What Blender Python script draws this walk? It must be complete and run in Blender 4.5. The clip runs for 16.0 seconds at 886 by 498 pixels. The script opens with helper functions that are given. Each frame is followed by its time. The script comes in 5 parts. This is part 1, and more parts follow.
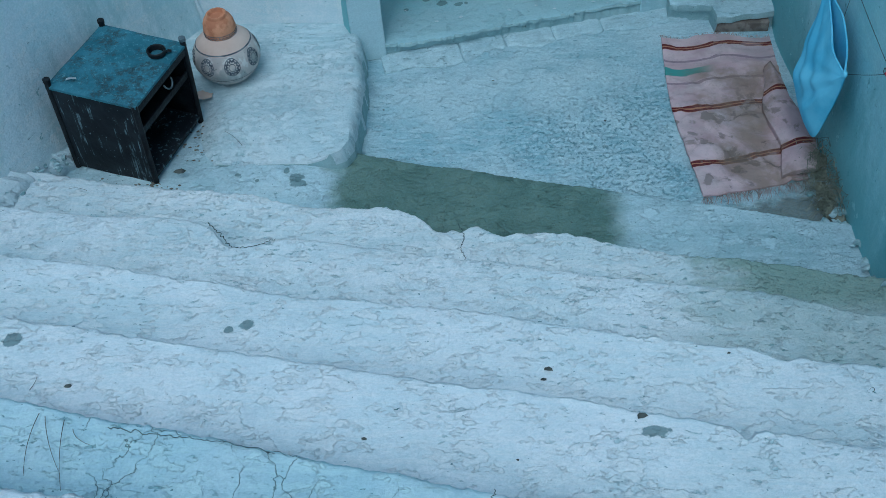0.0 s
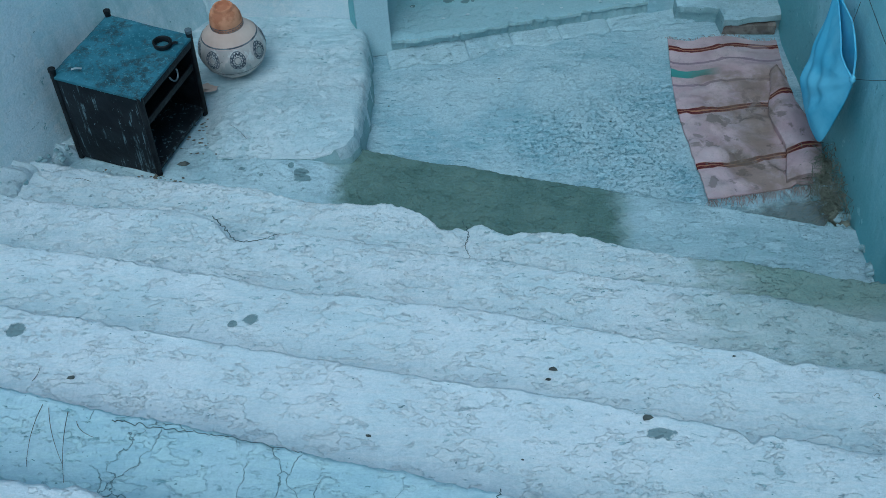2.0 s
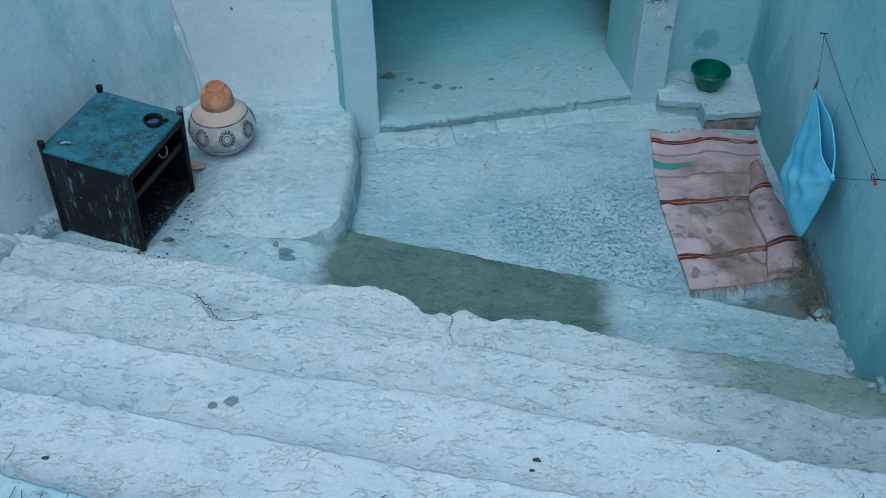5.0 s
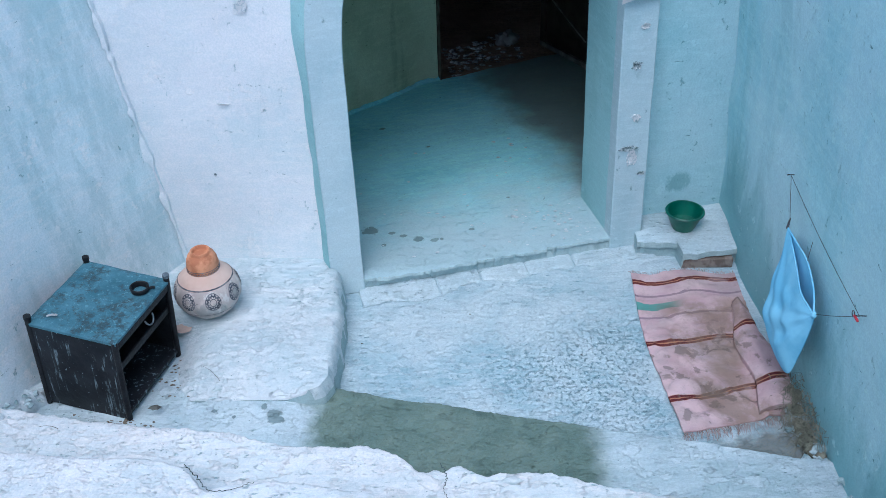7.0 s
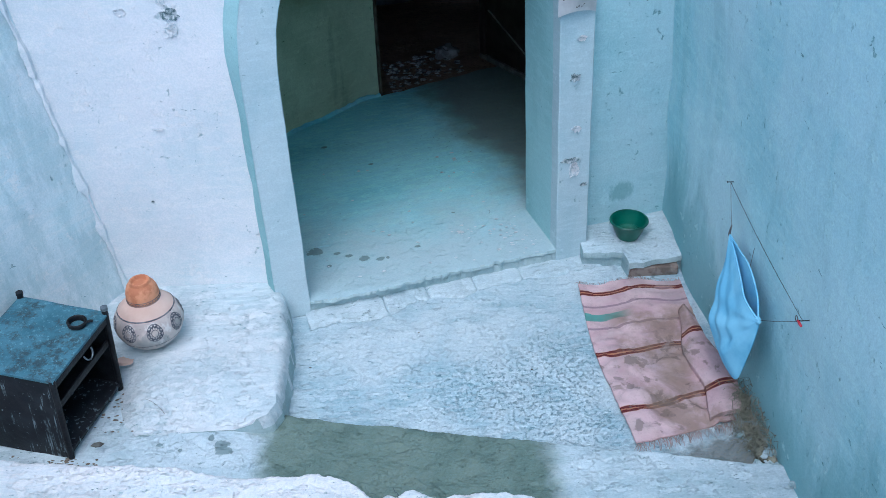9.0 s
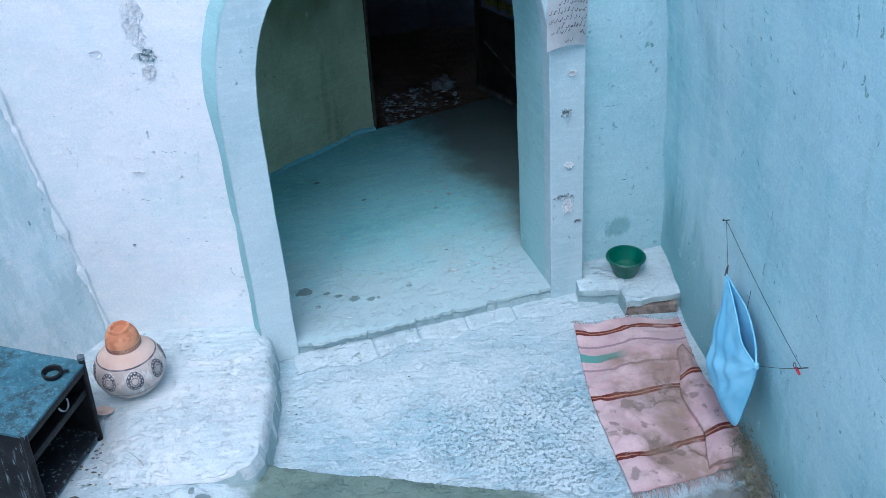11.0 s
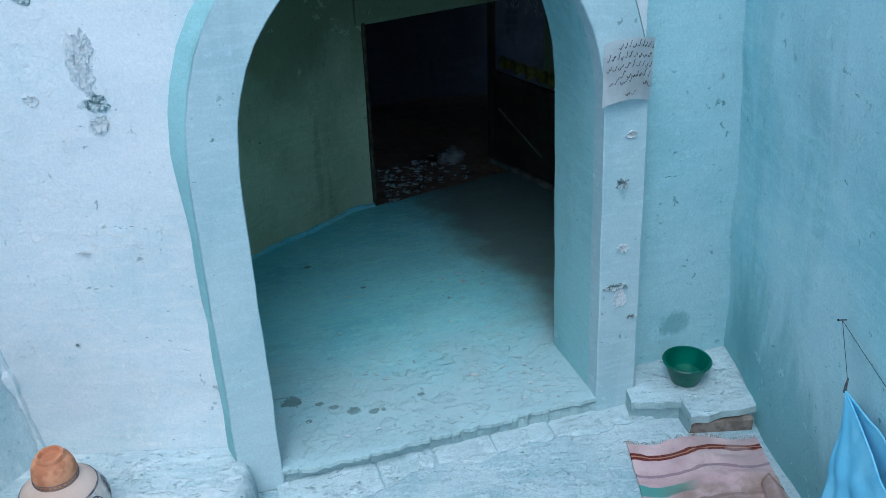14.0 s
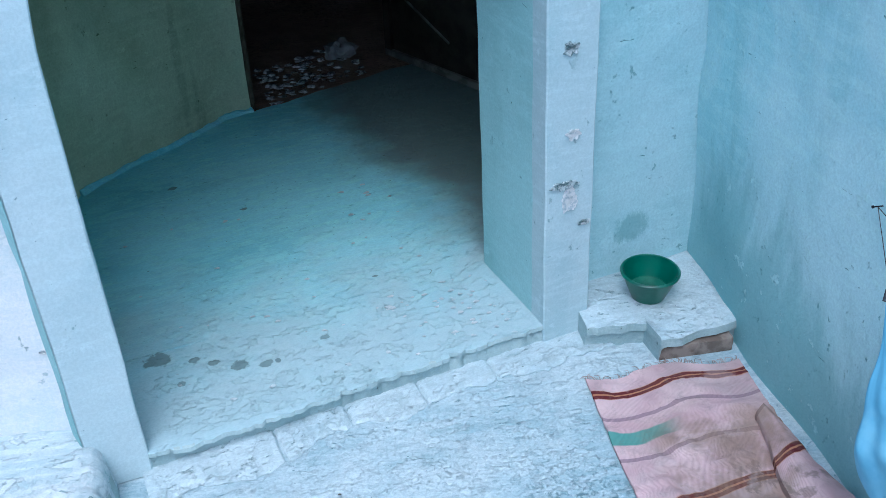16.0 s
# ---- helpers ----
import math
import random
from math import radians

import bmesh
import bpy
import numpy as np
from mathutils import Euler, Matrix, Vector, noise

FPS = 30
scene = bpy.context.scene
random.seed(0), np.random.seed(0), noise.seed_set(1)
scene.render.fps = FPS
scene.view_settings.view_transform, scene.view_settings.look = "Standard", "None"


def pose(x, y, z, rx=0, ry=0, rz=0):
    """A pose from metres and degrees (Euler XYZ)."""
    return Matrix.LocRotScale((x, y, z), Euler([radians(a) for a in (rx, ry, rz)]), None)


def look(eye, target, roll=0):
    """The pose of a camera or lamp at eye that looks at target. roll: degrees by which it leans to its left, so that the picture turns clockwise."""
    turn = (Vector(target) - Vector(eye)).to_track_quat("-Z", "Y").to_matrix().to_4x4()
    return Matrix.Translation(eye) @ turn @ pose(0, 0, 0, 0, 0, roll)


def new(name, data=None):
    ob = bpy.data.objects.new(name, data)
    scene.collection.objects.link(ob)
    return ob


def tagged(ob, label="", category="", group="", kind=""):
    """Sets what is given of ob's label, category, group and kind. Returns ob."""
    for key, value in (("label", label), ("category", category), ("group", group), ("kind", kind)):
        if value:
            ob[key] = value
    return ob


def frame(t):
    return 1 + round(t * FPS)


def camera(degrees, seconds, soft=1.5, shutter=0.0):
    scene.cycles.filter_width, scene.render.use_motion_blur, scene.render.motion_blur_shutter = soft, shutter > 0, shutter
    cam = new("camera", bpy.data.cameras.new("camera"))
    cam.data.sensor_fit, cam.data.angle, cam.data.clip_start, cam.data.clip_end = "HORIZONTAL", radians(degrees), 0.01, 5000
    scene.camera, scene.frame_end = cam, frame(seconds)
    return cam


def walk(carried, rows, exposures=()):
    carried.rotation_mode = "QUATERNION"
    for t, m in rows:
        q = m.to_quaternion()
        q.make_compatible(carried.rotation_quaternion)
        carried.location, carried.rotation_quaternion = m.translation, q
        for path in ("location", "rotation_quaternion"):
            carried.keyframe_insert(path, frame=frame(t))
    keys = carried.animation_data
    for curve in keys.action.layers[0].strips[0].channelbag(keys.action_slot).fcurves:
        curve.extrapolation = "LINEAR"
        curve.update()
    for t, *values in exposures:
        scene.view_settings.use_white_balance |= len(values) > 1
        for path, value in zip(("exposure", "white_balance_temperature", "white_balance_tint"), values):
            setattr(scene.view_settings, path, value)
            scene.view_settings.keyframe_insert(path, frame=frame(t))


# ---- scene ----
cam = camera(50.4, 16.0, soft=0.7)
PATH = [
    (0, (0.285, 0.053, 2.78), (0.14, 1.384, 1.295), -4.7),
    (0.5, (0.278, 0.056, 2.775), (0.136, 1.317, 1.229), -4.9),
    (1, (0.269, 0.061, 2.777), (0.137, 1.33, 1.237), -4.2),
    (1.5, (0.261, 0.061, 2.78), (0.126, 1.354, 1.26), -4.0),
    (2, (0.255, 0.058, 2.776), (0.118, 1.386, 1.286), -3.4),
    (2.5, (0.247, 0.059, 2.783), (0.128, 1.41, 1.313), -2.7),
    (3, (0.234, 0.059, 2.78), (0.137, 1.456, 1.352), -1.2),
    (5.3, (0.219, 0.072, 2.8), (0.126, 1.543, 1.449), -0.1),
    (5.5, (0.215, 0.072, 2.805), (0.114, 1.565, 1.478), -0.3),
    (6, (0.215, 0.088, 2.83), (0.119, 1.639, 1.571), -1.1),
    (6.5, (0.208, 0.093, 2.843), (0.127, 1.694, 1.646), -1.6),
    (7, (0.206, 0.095, 2.858), (0.148, 1.73, 1.708), -1.9),
    (7.5, (0.205, 0.096, 2.866), (0.189, 1.752, 1.745), -2.0),
    (8, (0.209, 0.094, 2.864), (0.206, 1.751, 1.744), -2.0),
    (8.5, (0.214, 0.102, 2.859), (0.259, 1.749, 1.725), -1.5),
    (9, (0.233, 0.147, 2.865), (0.279, 1.793, 1.73), -2.1),
    (9.5, (0.305, 0.226, 2.861), (0.366, 1.905, 1.776), -2.2),
    (9.7, (0.32, 0.237, 2.866), (0.371, 1.937, 1.814), -2.2),
    (11.8, (0.35, 0.336, 2.845), (0.367, 1.997, 1.731), -3.3),
    (12, (0.328, 0.36, 2.82), (0.367, 2.038, 1.732), -2.3),
    (12.5, (0.254, 0.534, 2.72), (0.349, 2.278, 1.745), -1.5),
    (13, (0.211, 0.675, 2.674), (0.319, 2.44, 1.741), -2.6),
    (13.5, (0.216, 0.876, 2.526), (0.235, 2.64, 1.584), -2.1),
    (14, (0.199, 1.05, 2.458), (0.27, 2.812, 1.514), -2.0),
    (14.3, (0.16, 1.216, 2.39), (0.342, 3.014, 1.533), -2.3),
    (14.5, (0.163, 1.246, 2.354), (0.354, 3.012, 1.433), -2.7),
    (15, (0.188, 1.464, 2.211), (0.308, 3.242, 1.302), -3.0),
    (15.1, (0.192, 1.475, 2.203), (0.278, 3.255, 1.294), -3.6),
    (15.5, (0.198, 1.583, 2.11), (0.378, 3.298, 1.097), -1.7),
    (16, (0.206, 1.75, 2.007), (0.481, 3.401, 0.912), -1.9),
]
EXPOSURES = [(0.0, -0.62, 4950, -9), (0.5, -0.68, 4930, -11), (3.0, -0.66, 5000, -11), (5.5, -0.54, 5160, -8), (6.0, -0.42, 5240, -6), (6.5, -0.02, 5480, 4), (7.0, 0.16, 5640, 12), (7.5, 0.19, 5650, 12), (9.5, 0.21, 5610, 12),
             (12.0, 0.34, 5640, 13), (12.5, 0.3, 5620, 12), (13.0, 0.03, 5420, 2), (13.5, 0.0, 5390, 0), (14.5, 0.15, 5420, 4), (15.5, 0.28, 5440, 8), (16.0, 0.42, 5480, 10)]
walk(cam, [(t, look(eye, target, roll)) for t, eye, target, roll in PATH], EXPOSURES)

# ---- world and light ----
world = bpy.data.worlds.new("sky")
scene.world = world
world.use_nodes = True
wn = world.node_tree.nodes
sky = wn.new("ShaderNodeTexSky")
sky.sky_type, sky.sun_disc = "NISHITA", False
SUN_EL, SUN_AZ = radians(61), radians(192)
sky.sun_elevation, sky.sun_rotation = SUN_EL, SUN_AZ
sky.air_density, sky.dust_density = 1.0, 3.0
wn["Background"].inputs["Strength"].default_value = 0.15
world.node_tree.links.new(sky.outputs[0], wn["Background"].inputs["Color"])
sun = new("sun", bpy.data.lights.new("sun", "SUN"))
sun.data.energy, sun.data.angle, sun.data.color = 1.5, radians(45), (1.0, 0.95, 0.92)
sdir = Vector((math.sin(SUN_AZ) * math.cos(SUN_EL), math.cos(SUN_AZ) * math.cos(SUN_EL), math.sin(SUN_EL)))
sun.matrix_world = look(sdir * 20, (0, 0, 0))


# ---- materials ----
class Nodes:
    """A small builder for node materials."""

    def __init__(self, name):
        self.mat = bpy.data.materials.new(name)
        self.mat.use_nodes = True
        self.tree = self.mat.node_tree
        self.bsdf = self.tree.nodes["Principled BSDF"]
        self.co = self.tree.nodes.new("ShaderNodeTexCoord")

    def put(self, socket, value):
        if hasattr(value, "is_output"):
            self.tree.links.new(value, socket)
        elif isinstance(value, tuple) and len(value) == 3 and socket.type == "RGBA":
            socket.default_value = (*value, 1)
        else:
            socket.default_value = value

    def noise(self, scale, detail=4, rough=0.55, stretch=(1, 1, 1), offset=(0, 0, 0), kind="Object", warp=0.0):
        m = self.tree.nodes.new("ShaderNodeMapping")
        m.inputs["Scale"].default_value, m.inputs["Location"].default_value = stretch, offset
        self.tree.links.new(self.co.outputs[kind], m.inputs["Vector"])
        n = self.tree.nodes.new("ShaderNodeTexNoise")
        n.inputs["Scale"].default_value, n.inputs["Detail"].default_value = scale, detail
        n.inputs["Roughness"].default_value, n.inputs["Distortion"].default_value = rough, warp
        self.tree.links.new(m.outputs[0], n.inputs["Vector"])
        return n.outputs["Fac"]

    def cells(self, scale, feature="DISTANCE_TO_EDGE", stretch=(1, 1, 1), warp=0.1):
        m = self.tree.nodes.new("ShaderNodeMapping")
        m.inputs["Scale"].default_value = stretch
        n0 = self.tree.nodes.new("ShaderNodeTexNoise")
        n0.inputs["Scale"].default_value, n0.inputs["Detail"].default_value = scale * 1.3, 5
        self.tree.links.new(self.co.outputs["Object"], n0.inputs["Vector"])
        mixed = self.tree.nodes.new("ShaderNodeVectorMath")
        mixed.operation = "MULTIPLY_ADD"
        self.tree.links.new(n0.outputs["Color"], mixed.inputs[0])
        mixed.inputs[1].default_value = (warp, warp, warp)
        self.tree.links.new(self.co.outputs["Object"], mixed.inputs[2])
        self.tree.links.new(mixed.outputs[0], m.inputs["Vector"])
        n = self.tree.nodes.new("ShaderNodeTexVoronoi")
        n.feature = feature
        n.inputs["Scale"].default_value = scale
        self.tree.links.new(m.outputs[0], n.inputs["Vector"])
        return n.outputs["Distance"]

    def ramp(self, value, low, high, a=0.0, b=1.0):
        n = self.tree.nodes.new("ShaderNodeMapRange")
        n.interpolation_type = "SMOOTHSTEP"
        for key, v in (("Value", value), ("From Min", low), ("From Max", high), ("To Min", a), ("To Max", b)):
            self.put(n.inputs[key], v)
        return n.outputs[0]

    def maths(self, op, a, b=0.0):
        n = self.tree.nodes.new("ShaderNodeMath")
        n.operation = op
        self.put(n.inputs[0], a)
        self.put(n.inputs[1], b)
        return n.outputs[0]

    def mix(self, fac, a, b):
        n = self.tree.nodes.new("ShaderNodeMix")
        n.data_type = "RGBA"
        self.put(n.inputs[0], fac)
        self.put(n.inputs[6], a)
        self.put(n.inputs[7], b)
        return n.outputs[2]

    def axis(self, which, kind="Object"):
        n = self.tree.nodes.new("ShaderNodeSeparateXYZ")
        self.tree.links.new(self.co.outputs[kind], n.inputs[0])
        return n.outputs["XYZ".index(which)]

    def spot(self, x, y, r, stretch=1.0):
        """1 inside a ragged blot at (x, y), 0 outside."""
        dx = self.maths("MULTIPLY", self.maths("SUBTRACT", self.axis("X"), x), 1 / stretch)
        dy = self.maths("SUBTRACT", self.axis("Y"), y)
        d = self.maths("SQRT", self.maths("ADD", self.maths("MULTIPLY", dx, dx), self.maths("MULTIPLY", dy, dy)))
        wob = self.maths("MULTIPLY", self.noise(45, 3), r * 1.5)
        return self.ramp(self.maths("ADD", d, wob), r * 1.9, r * 1.6)

    def finish(self, colour, rough=0.85, bump=None, depth=0.004, metal=0.0, spec=0.3):
        self.put(self.bsdf.inputs["Base Color"], colour)
        self.put(self.bsdf.inputs["Roughness"], rough)
        self.put(self.bsdf.inputs["Metallic"], metal)
        self.put(self.bsdf.inputs["Specular IOR Level"], spec)
        if bump is not None:
            b = self.tree.nodes.new("ShaderNodeBump")
            b.inputs["Distance"].default_value = depth
            b.inputs["Strength"].default_value = 1.0
            self.tree.links.new(bump, b.inputs["Height"])
            self.tree.links.new(b.outputs[0], self.bsdf.inputs["Normal"])
        return self.mat


def plaster(name, light, mid, dark, streaks=0.35, blots=0.3, seed=0.0, depth=0.010, blot=None, stain_or_shade=None):
    """Lime-washed plaster: cloudy wash in layers, runs of damp, nicks, flaked spots and trowel relief."""
    n = Nodes(name)
    o = (seed, seed * 1.7, seed * 0.6)
    brighter = tuple(min(0.88, c * 1.14) for c in light)
    cloud = n.ramp(n.noise(1.6, 5, 0.6, offset=o), 0.35, 0.65)
    colour = n.mix(cloud, mid, light)
    layer = n.ramp(n.noise(2.3, 9, 0.62, stretch=(1, 1, 0.45), offset=o, warp=0.5), 0.49, 0.545, 0, 0.45)
    colour = n.mix(layer, colour, light)
    runs = n.ramp(n.noise(4.2, 6, 0.62, stretch=(1, 1, 0.14), offset=o, warp=0.3), 0.56, 0.64, 0, streaks)
    colour = n.mix(runs, colour, dark)
    broad = n.ramp(n.noise(1.5, 7, 0.65, stretch=(1, 1, 0.4), offset=(seed, 4, seed), warp=0.8), 0.50, 0.62, 0, streaks)
    colour = n.mix(broad, colour, tuple((a + 2 * b) / 3 for a, b in zip(dark, mid)))
    brush = n.ramp(n.noise(26, 7, 0.75, stretch=(0.3, 0.3, 1.4), offset=o), 0.48, 0.60, 0, 0.32)
    colour = n.mix(brush, colour, brighter)
    # extra mask: moss on one wall, painted shade on others
    if stain_or_shade:
        colour = n.mix(stain_or_shade(n), colour, tuple(0.75 * a + 0.25 * b for a, b in zip(dark, mid)))
    where = n.ramp(n.noise(1.9, 3, 0.5, offset=(seed, 7, 2)), 0.42, 0.60, 0.10, 1)
    pits = n.maths("MULTIPLY", n.ramp(n.noise(21, 8, 0.68, stretch=(1.2, 1.2, 0.9), offset=o), 0.645, 0.665), where)
    colour = n.mix(n.maths("MULTIPLY", pits, 0.3 + blots), colour, dark)
    nick = n.ramp(n.noise(34, 3, 0.5, stretch=(0.6, 0.6, 1.7), offset=(seed + 3, 1, 2), warp=0.8), 0.735, 0.75)
    colour = n.mix(n.maths("MULTIPLY", nick, 0.75), colour, tuple(c * 0.6 for c in dark))
    flake = n.ramp(n.noise(11, 10, 0.66, offset=(seed + 5, 2, 4)), 0.615, 0.64, 0, 0.45)
    colour = n.mix(flake, colour, brighter)
    grain = n.ramp(n.noise(120, 4, 0.75, offset=o), 0.38, 0.62, 0, 0.17)
    colour = n.mix(grain, colour, dark)
    if blot:
        bx, bz, br = blot
        dx, dz = n.maths("SUBTRACT", n.axis("X"), bx), n.maths("MULTIPLY", n.maths("SUBTRACT", n.axis("Z"), bz), 1.25)
        dd = n.maths("SQRT", n.maths("ADD", n.maths("MULTIPLY", dx, dx), n.maths("MULTIPLY", dz, dz)))
        m = n.ramp(n.maths("ADD", dd, n.maths("MULTIPLY", n.noise(34, 9, 0.85, stretch=(1.3, 1.3, 0.5)), br * 2.2)), br * 2.2, br * 1.7, 0, 0.55)
        colour = n.mix(m, colour, dark)
    h = n.maths("ADD", n.maths("MULTIPLY", n.noise(5, 9, 0.66, offset=o), 1.5), n.maths("MULTIPLY", n.noise(70, 5, 0.75), 0.25))
    h = n.maths("SUBTRACT", n.maths("ADD", h, n.maths("MULTIPLY", flake, 0.22)), n.maths("MULTIPLY", n.maths("ADD", pits, nick), 0.5))
    return n.finish(colour, n.ramp(cloud, 0, 1, 0.92, 0.8), h, depth)


def mossy_band(n):
    """Greenish runs of damp down the wall close to its far corner."""
    wob = n.maths("MULTIPLY", n.maths("SUBTRACT", n.noise(3.5, 6, 0.65, stretch=(1, 1, 0.35)), 0.5), 1.3)
    at = n.maths("ADD", n.axis("Y"), wob)
    band = n.maths("MULTIPLY", n.ramp(at, 3.42, 3.50), n.ramp(at, 4.1, 3.9))
    return n.maths("MULTIPLY", band, n.ramp(n.noise(9, 8, 0.7, stretch=(1, 1, 0.3)), 0.42, 0.56, 0.08, 0.36))


def foot_shade(n):
    """Shade painted in uneven grey-green tongues from the ground beside the rug and steps."""
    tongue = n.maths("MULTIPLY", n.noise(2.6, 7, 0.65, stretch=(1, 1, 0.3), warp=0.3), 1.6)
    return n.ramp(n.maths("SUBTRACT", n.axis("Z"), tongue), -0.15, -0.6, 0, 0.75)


def upper_shade(n):
    """Shade painted over the inner wall's upper part, with a ragged lower border."""
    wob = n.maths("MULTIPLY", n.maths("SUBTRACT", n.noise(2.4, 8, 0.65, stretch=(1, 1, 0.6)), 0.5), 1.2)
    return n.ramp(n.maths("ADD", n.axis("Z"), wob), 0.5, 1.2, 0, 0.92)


WALL_LIGHT, WALL_MID, WALL_DARK = (0.76, 0.84, 0.88), (0.60, 0.77, 0.82), (0.16, 0.38, 0.40)
m_wall = plaster("limewashed_plaster", WALL_LIGHT, WALL_MID, WALL_DARK, 0.22, 0.35, stain_or_shade=mossy_band)
m_wall_white = plaster("white_limewash", (0.80, 0.82, 0.85), (0.66, 0.76, 0.80), (0.25, 0.45, 0.49), 0.15, 0.3, 3.0)
m_wall_teal = plaster("blue_limewash", (0.54, 0.78, 0.83), (0.40, 0.70, 0.76), (0.12, 0.34, 0.36), 0.14, 0.35, 7.0, stain_or_shade=foot_shade)
m_frame = plaster("smooth_white_plaster", (0.54, 0.67, 0.71), (0.43, 0.59, 0.64), (0.18, 0.33, 0.36), 0.15, 0.35, 5.0, 0.004)
# grimy olive plaster; the room's upper shade is painted into it
m_inner = plaster("shade_topped_plaster", (0.58, 0.68, 0.48), (0.48, 0.57, 0.38), (0.13, 0.17, 0.09), 0.3, 0.25, 9.0, stain_or_shade=upper_shade)
# near-black base colour; the back room's gloom is partly put into it
m_backroom = plaster("near_black_plaster", (0.13, 0.15, 0.19), (0.09, 0.10, 0.13), (0.006, 0.006, 0.007), 0.4, 0.3, 2.0)
m_reveal = plaster("teal_limewash", (0.38, 0.64, 0.67), (0.31, 0.57, 0.60), (0.12, 0.30, 0.31), 0.3, 0.3, 4.0, 0.006)
# for low edge faces: dirt, with the shade on them painted in
m_edge = plaster("shaded_dirty_plaster", (0.42, 0.55, 0.57), (0.31, 0.44, 0.46), (0.13, 0.20, 0.20), 0.3, 0.6, 6.0)
# darker teal for the band's slanted side, its shade put into the colour
m_groove = plaster("groove_shade_plaster", (0.34, 0.58, 0.61), (0.25, 0.48, 0.51), (0.13, 0.28, 0.30), 0.3, 0.4, 1.0)


def cement(name, light, mid, dark, seed=0.0, wet=None, spots=(), cracks=0.0, speckle=0.5, damp=None, rough_at=None, wear=1.0, trodden=None,
           damp_or_shade_to=(0.17, 0.25, 0.22), pale=None):
    """Trodden cement: brushed wash over fine grain, crusts, chipped flecks, damp blots and hairline cracks."""
    n = Nodes(name)
    o = (seed, seed * 0.7, 0)
    brighter = tuple(min(0.88, c * 1.16) for c in light)
    teal = tuple(0.65 * a + 0.35 * b for a, b in zip(mid, dark))
    cloud = n.ramp(n.noise(2.2, 6, 0.62, offset=o, warp=0.4), 0.36, 0.64)
    colour = n.mix(cloud, mid, light)
    if pale:
        colour = n.mix(pale(n), colour, (0.80, 0.83, 0.87))
    wash = n.ramp(n.noise(1.7, 8, 0.64, stretch=(0.45, 1.5, 1), offset=(seed + 8, 1, 0), warp=0.5), 0.50, 0.62, 0, 0.35 + 0.2 * wear)
    colour = n.mix(wash, colour, teal)
    rub = n.ramp(n.noise(30, 8, 0.72, stretch=(0.22, 1.5, 1), offset=o), 0.46, 0.60, 0, 0.4)
    colour = n.mix(rub, colour, brighter)
    where = n.ramp(n.noise(1.9, 3, 0.5, offset=(seed + 4, 2, 0)), 0.44, 0.60, 0.12, 1)
    mot = n.maths("MULTIPLY", n.ramp(n.noise(30, 9, 0.72, offset=o), 0.50, 0.57), where)
    if rough_at:
        wide = n.noise(3.5, 5, 0.6, offset=(2, 8, 1))
        px, py, pr = rough_at
        ex, ey = n.maths("SUBTRACT", n.axis("X"), px), n.maths("SUBTRACT", n.axis("Y"), py)
        ed = n.maths("SQRT", n.maths("ADD", n.maths("MULTIPLY", ex, ex), n.maths("MULTIPLY", ey, ey)))
        near = n.ramp(n.maths("ADD", ed, n.maths("MULTIPLY", wide, pr * 1.6)), pr * 1.9, pr * 1.0, 0.22, 1)
        mot = n.maths("MULTIPLY", n.ramp(n.noise(52, 9, 0.74, offset=o, warp=0.3), 0.535, 0.575), near)
        colour = n.mix(n.maths("MULTIPLY", n.ramp(n.noise(44, 9, 0.74, offset=(seed + 6, 4, 0)), 0.545, 0.575, 0, 0.7), near), colour, brighter)
    colour = n.mix(n.maths("MULTIPLY", mot, speckle), colour, dark)
    crust = n.ramp(n.noise(16, 10, 0.68, stretch=(0.7, 1.2, 1), offset=(seed + 2, 6, 1)), 0.545, 0.565, 0, 0.42)
    colour = n.mix(crust, colour, brighter)
    chips = n.ramp(n.noise(38, 6, 0.62, stretch=(0.6, 1.3, 1), offset=(seed, 3, 1), warp=0.3), 0.625, 0.645)
    chips = n.maths("MULTIPLY", chips, n.ramp(n.noise(2.1, 3, 0.5, offset=(seed, 9, 1)), 0.42, 0.58, 0.15, 1))
    colour = n.mix(n.maths("MULTIPLY", chips, 0.3 + 0.4 * wear), colour, teal)
    colour = n.mix(n.maths("MULTIPLY", chips, n.ramp(n.noise(60, 3, 0.5), 0.48, 0.52, 0, 0.25 + 0.4 * wear)), colour, dark)
    dots = n.ramp(n.noise(75, 2, 0.5, stretch=(0.6, 1.2, 1), offset=o), 0.735, 0.75, 0, 0.85)
    colour = n.mix(dots, colour, tuple(c * 0.6 for c in dark))
    rough = 0.9
    if trodden:
        colour = n.mix(n.maths("MULTIPLY", trodden(n), 0.85), colour, (0.43, 0.54, 0.59))
    # these masks carry damp, mud, and the indoor floor's painted shade
    if damp:
        colour = n.mix(n.maths("MULTIPLY", damp(n), 0.8), colour, damp_or_shade_to)
    for x, y, r, k in spots:
        colour = n.mix(n.maths("MULTIPLY", n.spot(x, y, r, k), 0.8), colour, (0.13, 0.2, 0.21))
    if wet:
        mask = wet(n)
        fine = n.mix(n.ramp(n.noise(6, 6, 0.65), 0.35, 0.65), (0.115, 0.18, 0.15), (0.17, 0.24, 0.20))
        fine = n.mix(n.ramp(n.noise(48, 3, 0.5), 0.70, 0.72, 0, 0.7), fine, (0.06, 0.08, 0.06))
        colour = n.mix(mask, colour, fine)
        rough = n.ramp(mask, 0, 1, 0.9, 0.55)
    grain = n.ramp(n.noise(130, 4, 0.78, stretch=(0.6, 1.2, 1), offset=o), 0.38, 0.62, 0, 0.26 if wear > 0.8 else 0.17)
    colour = n.mix(grain, colour, dark)
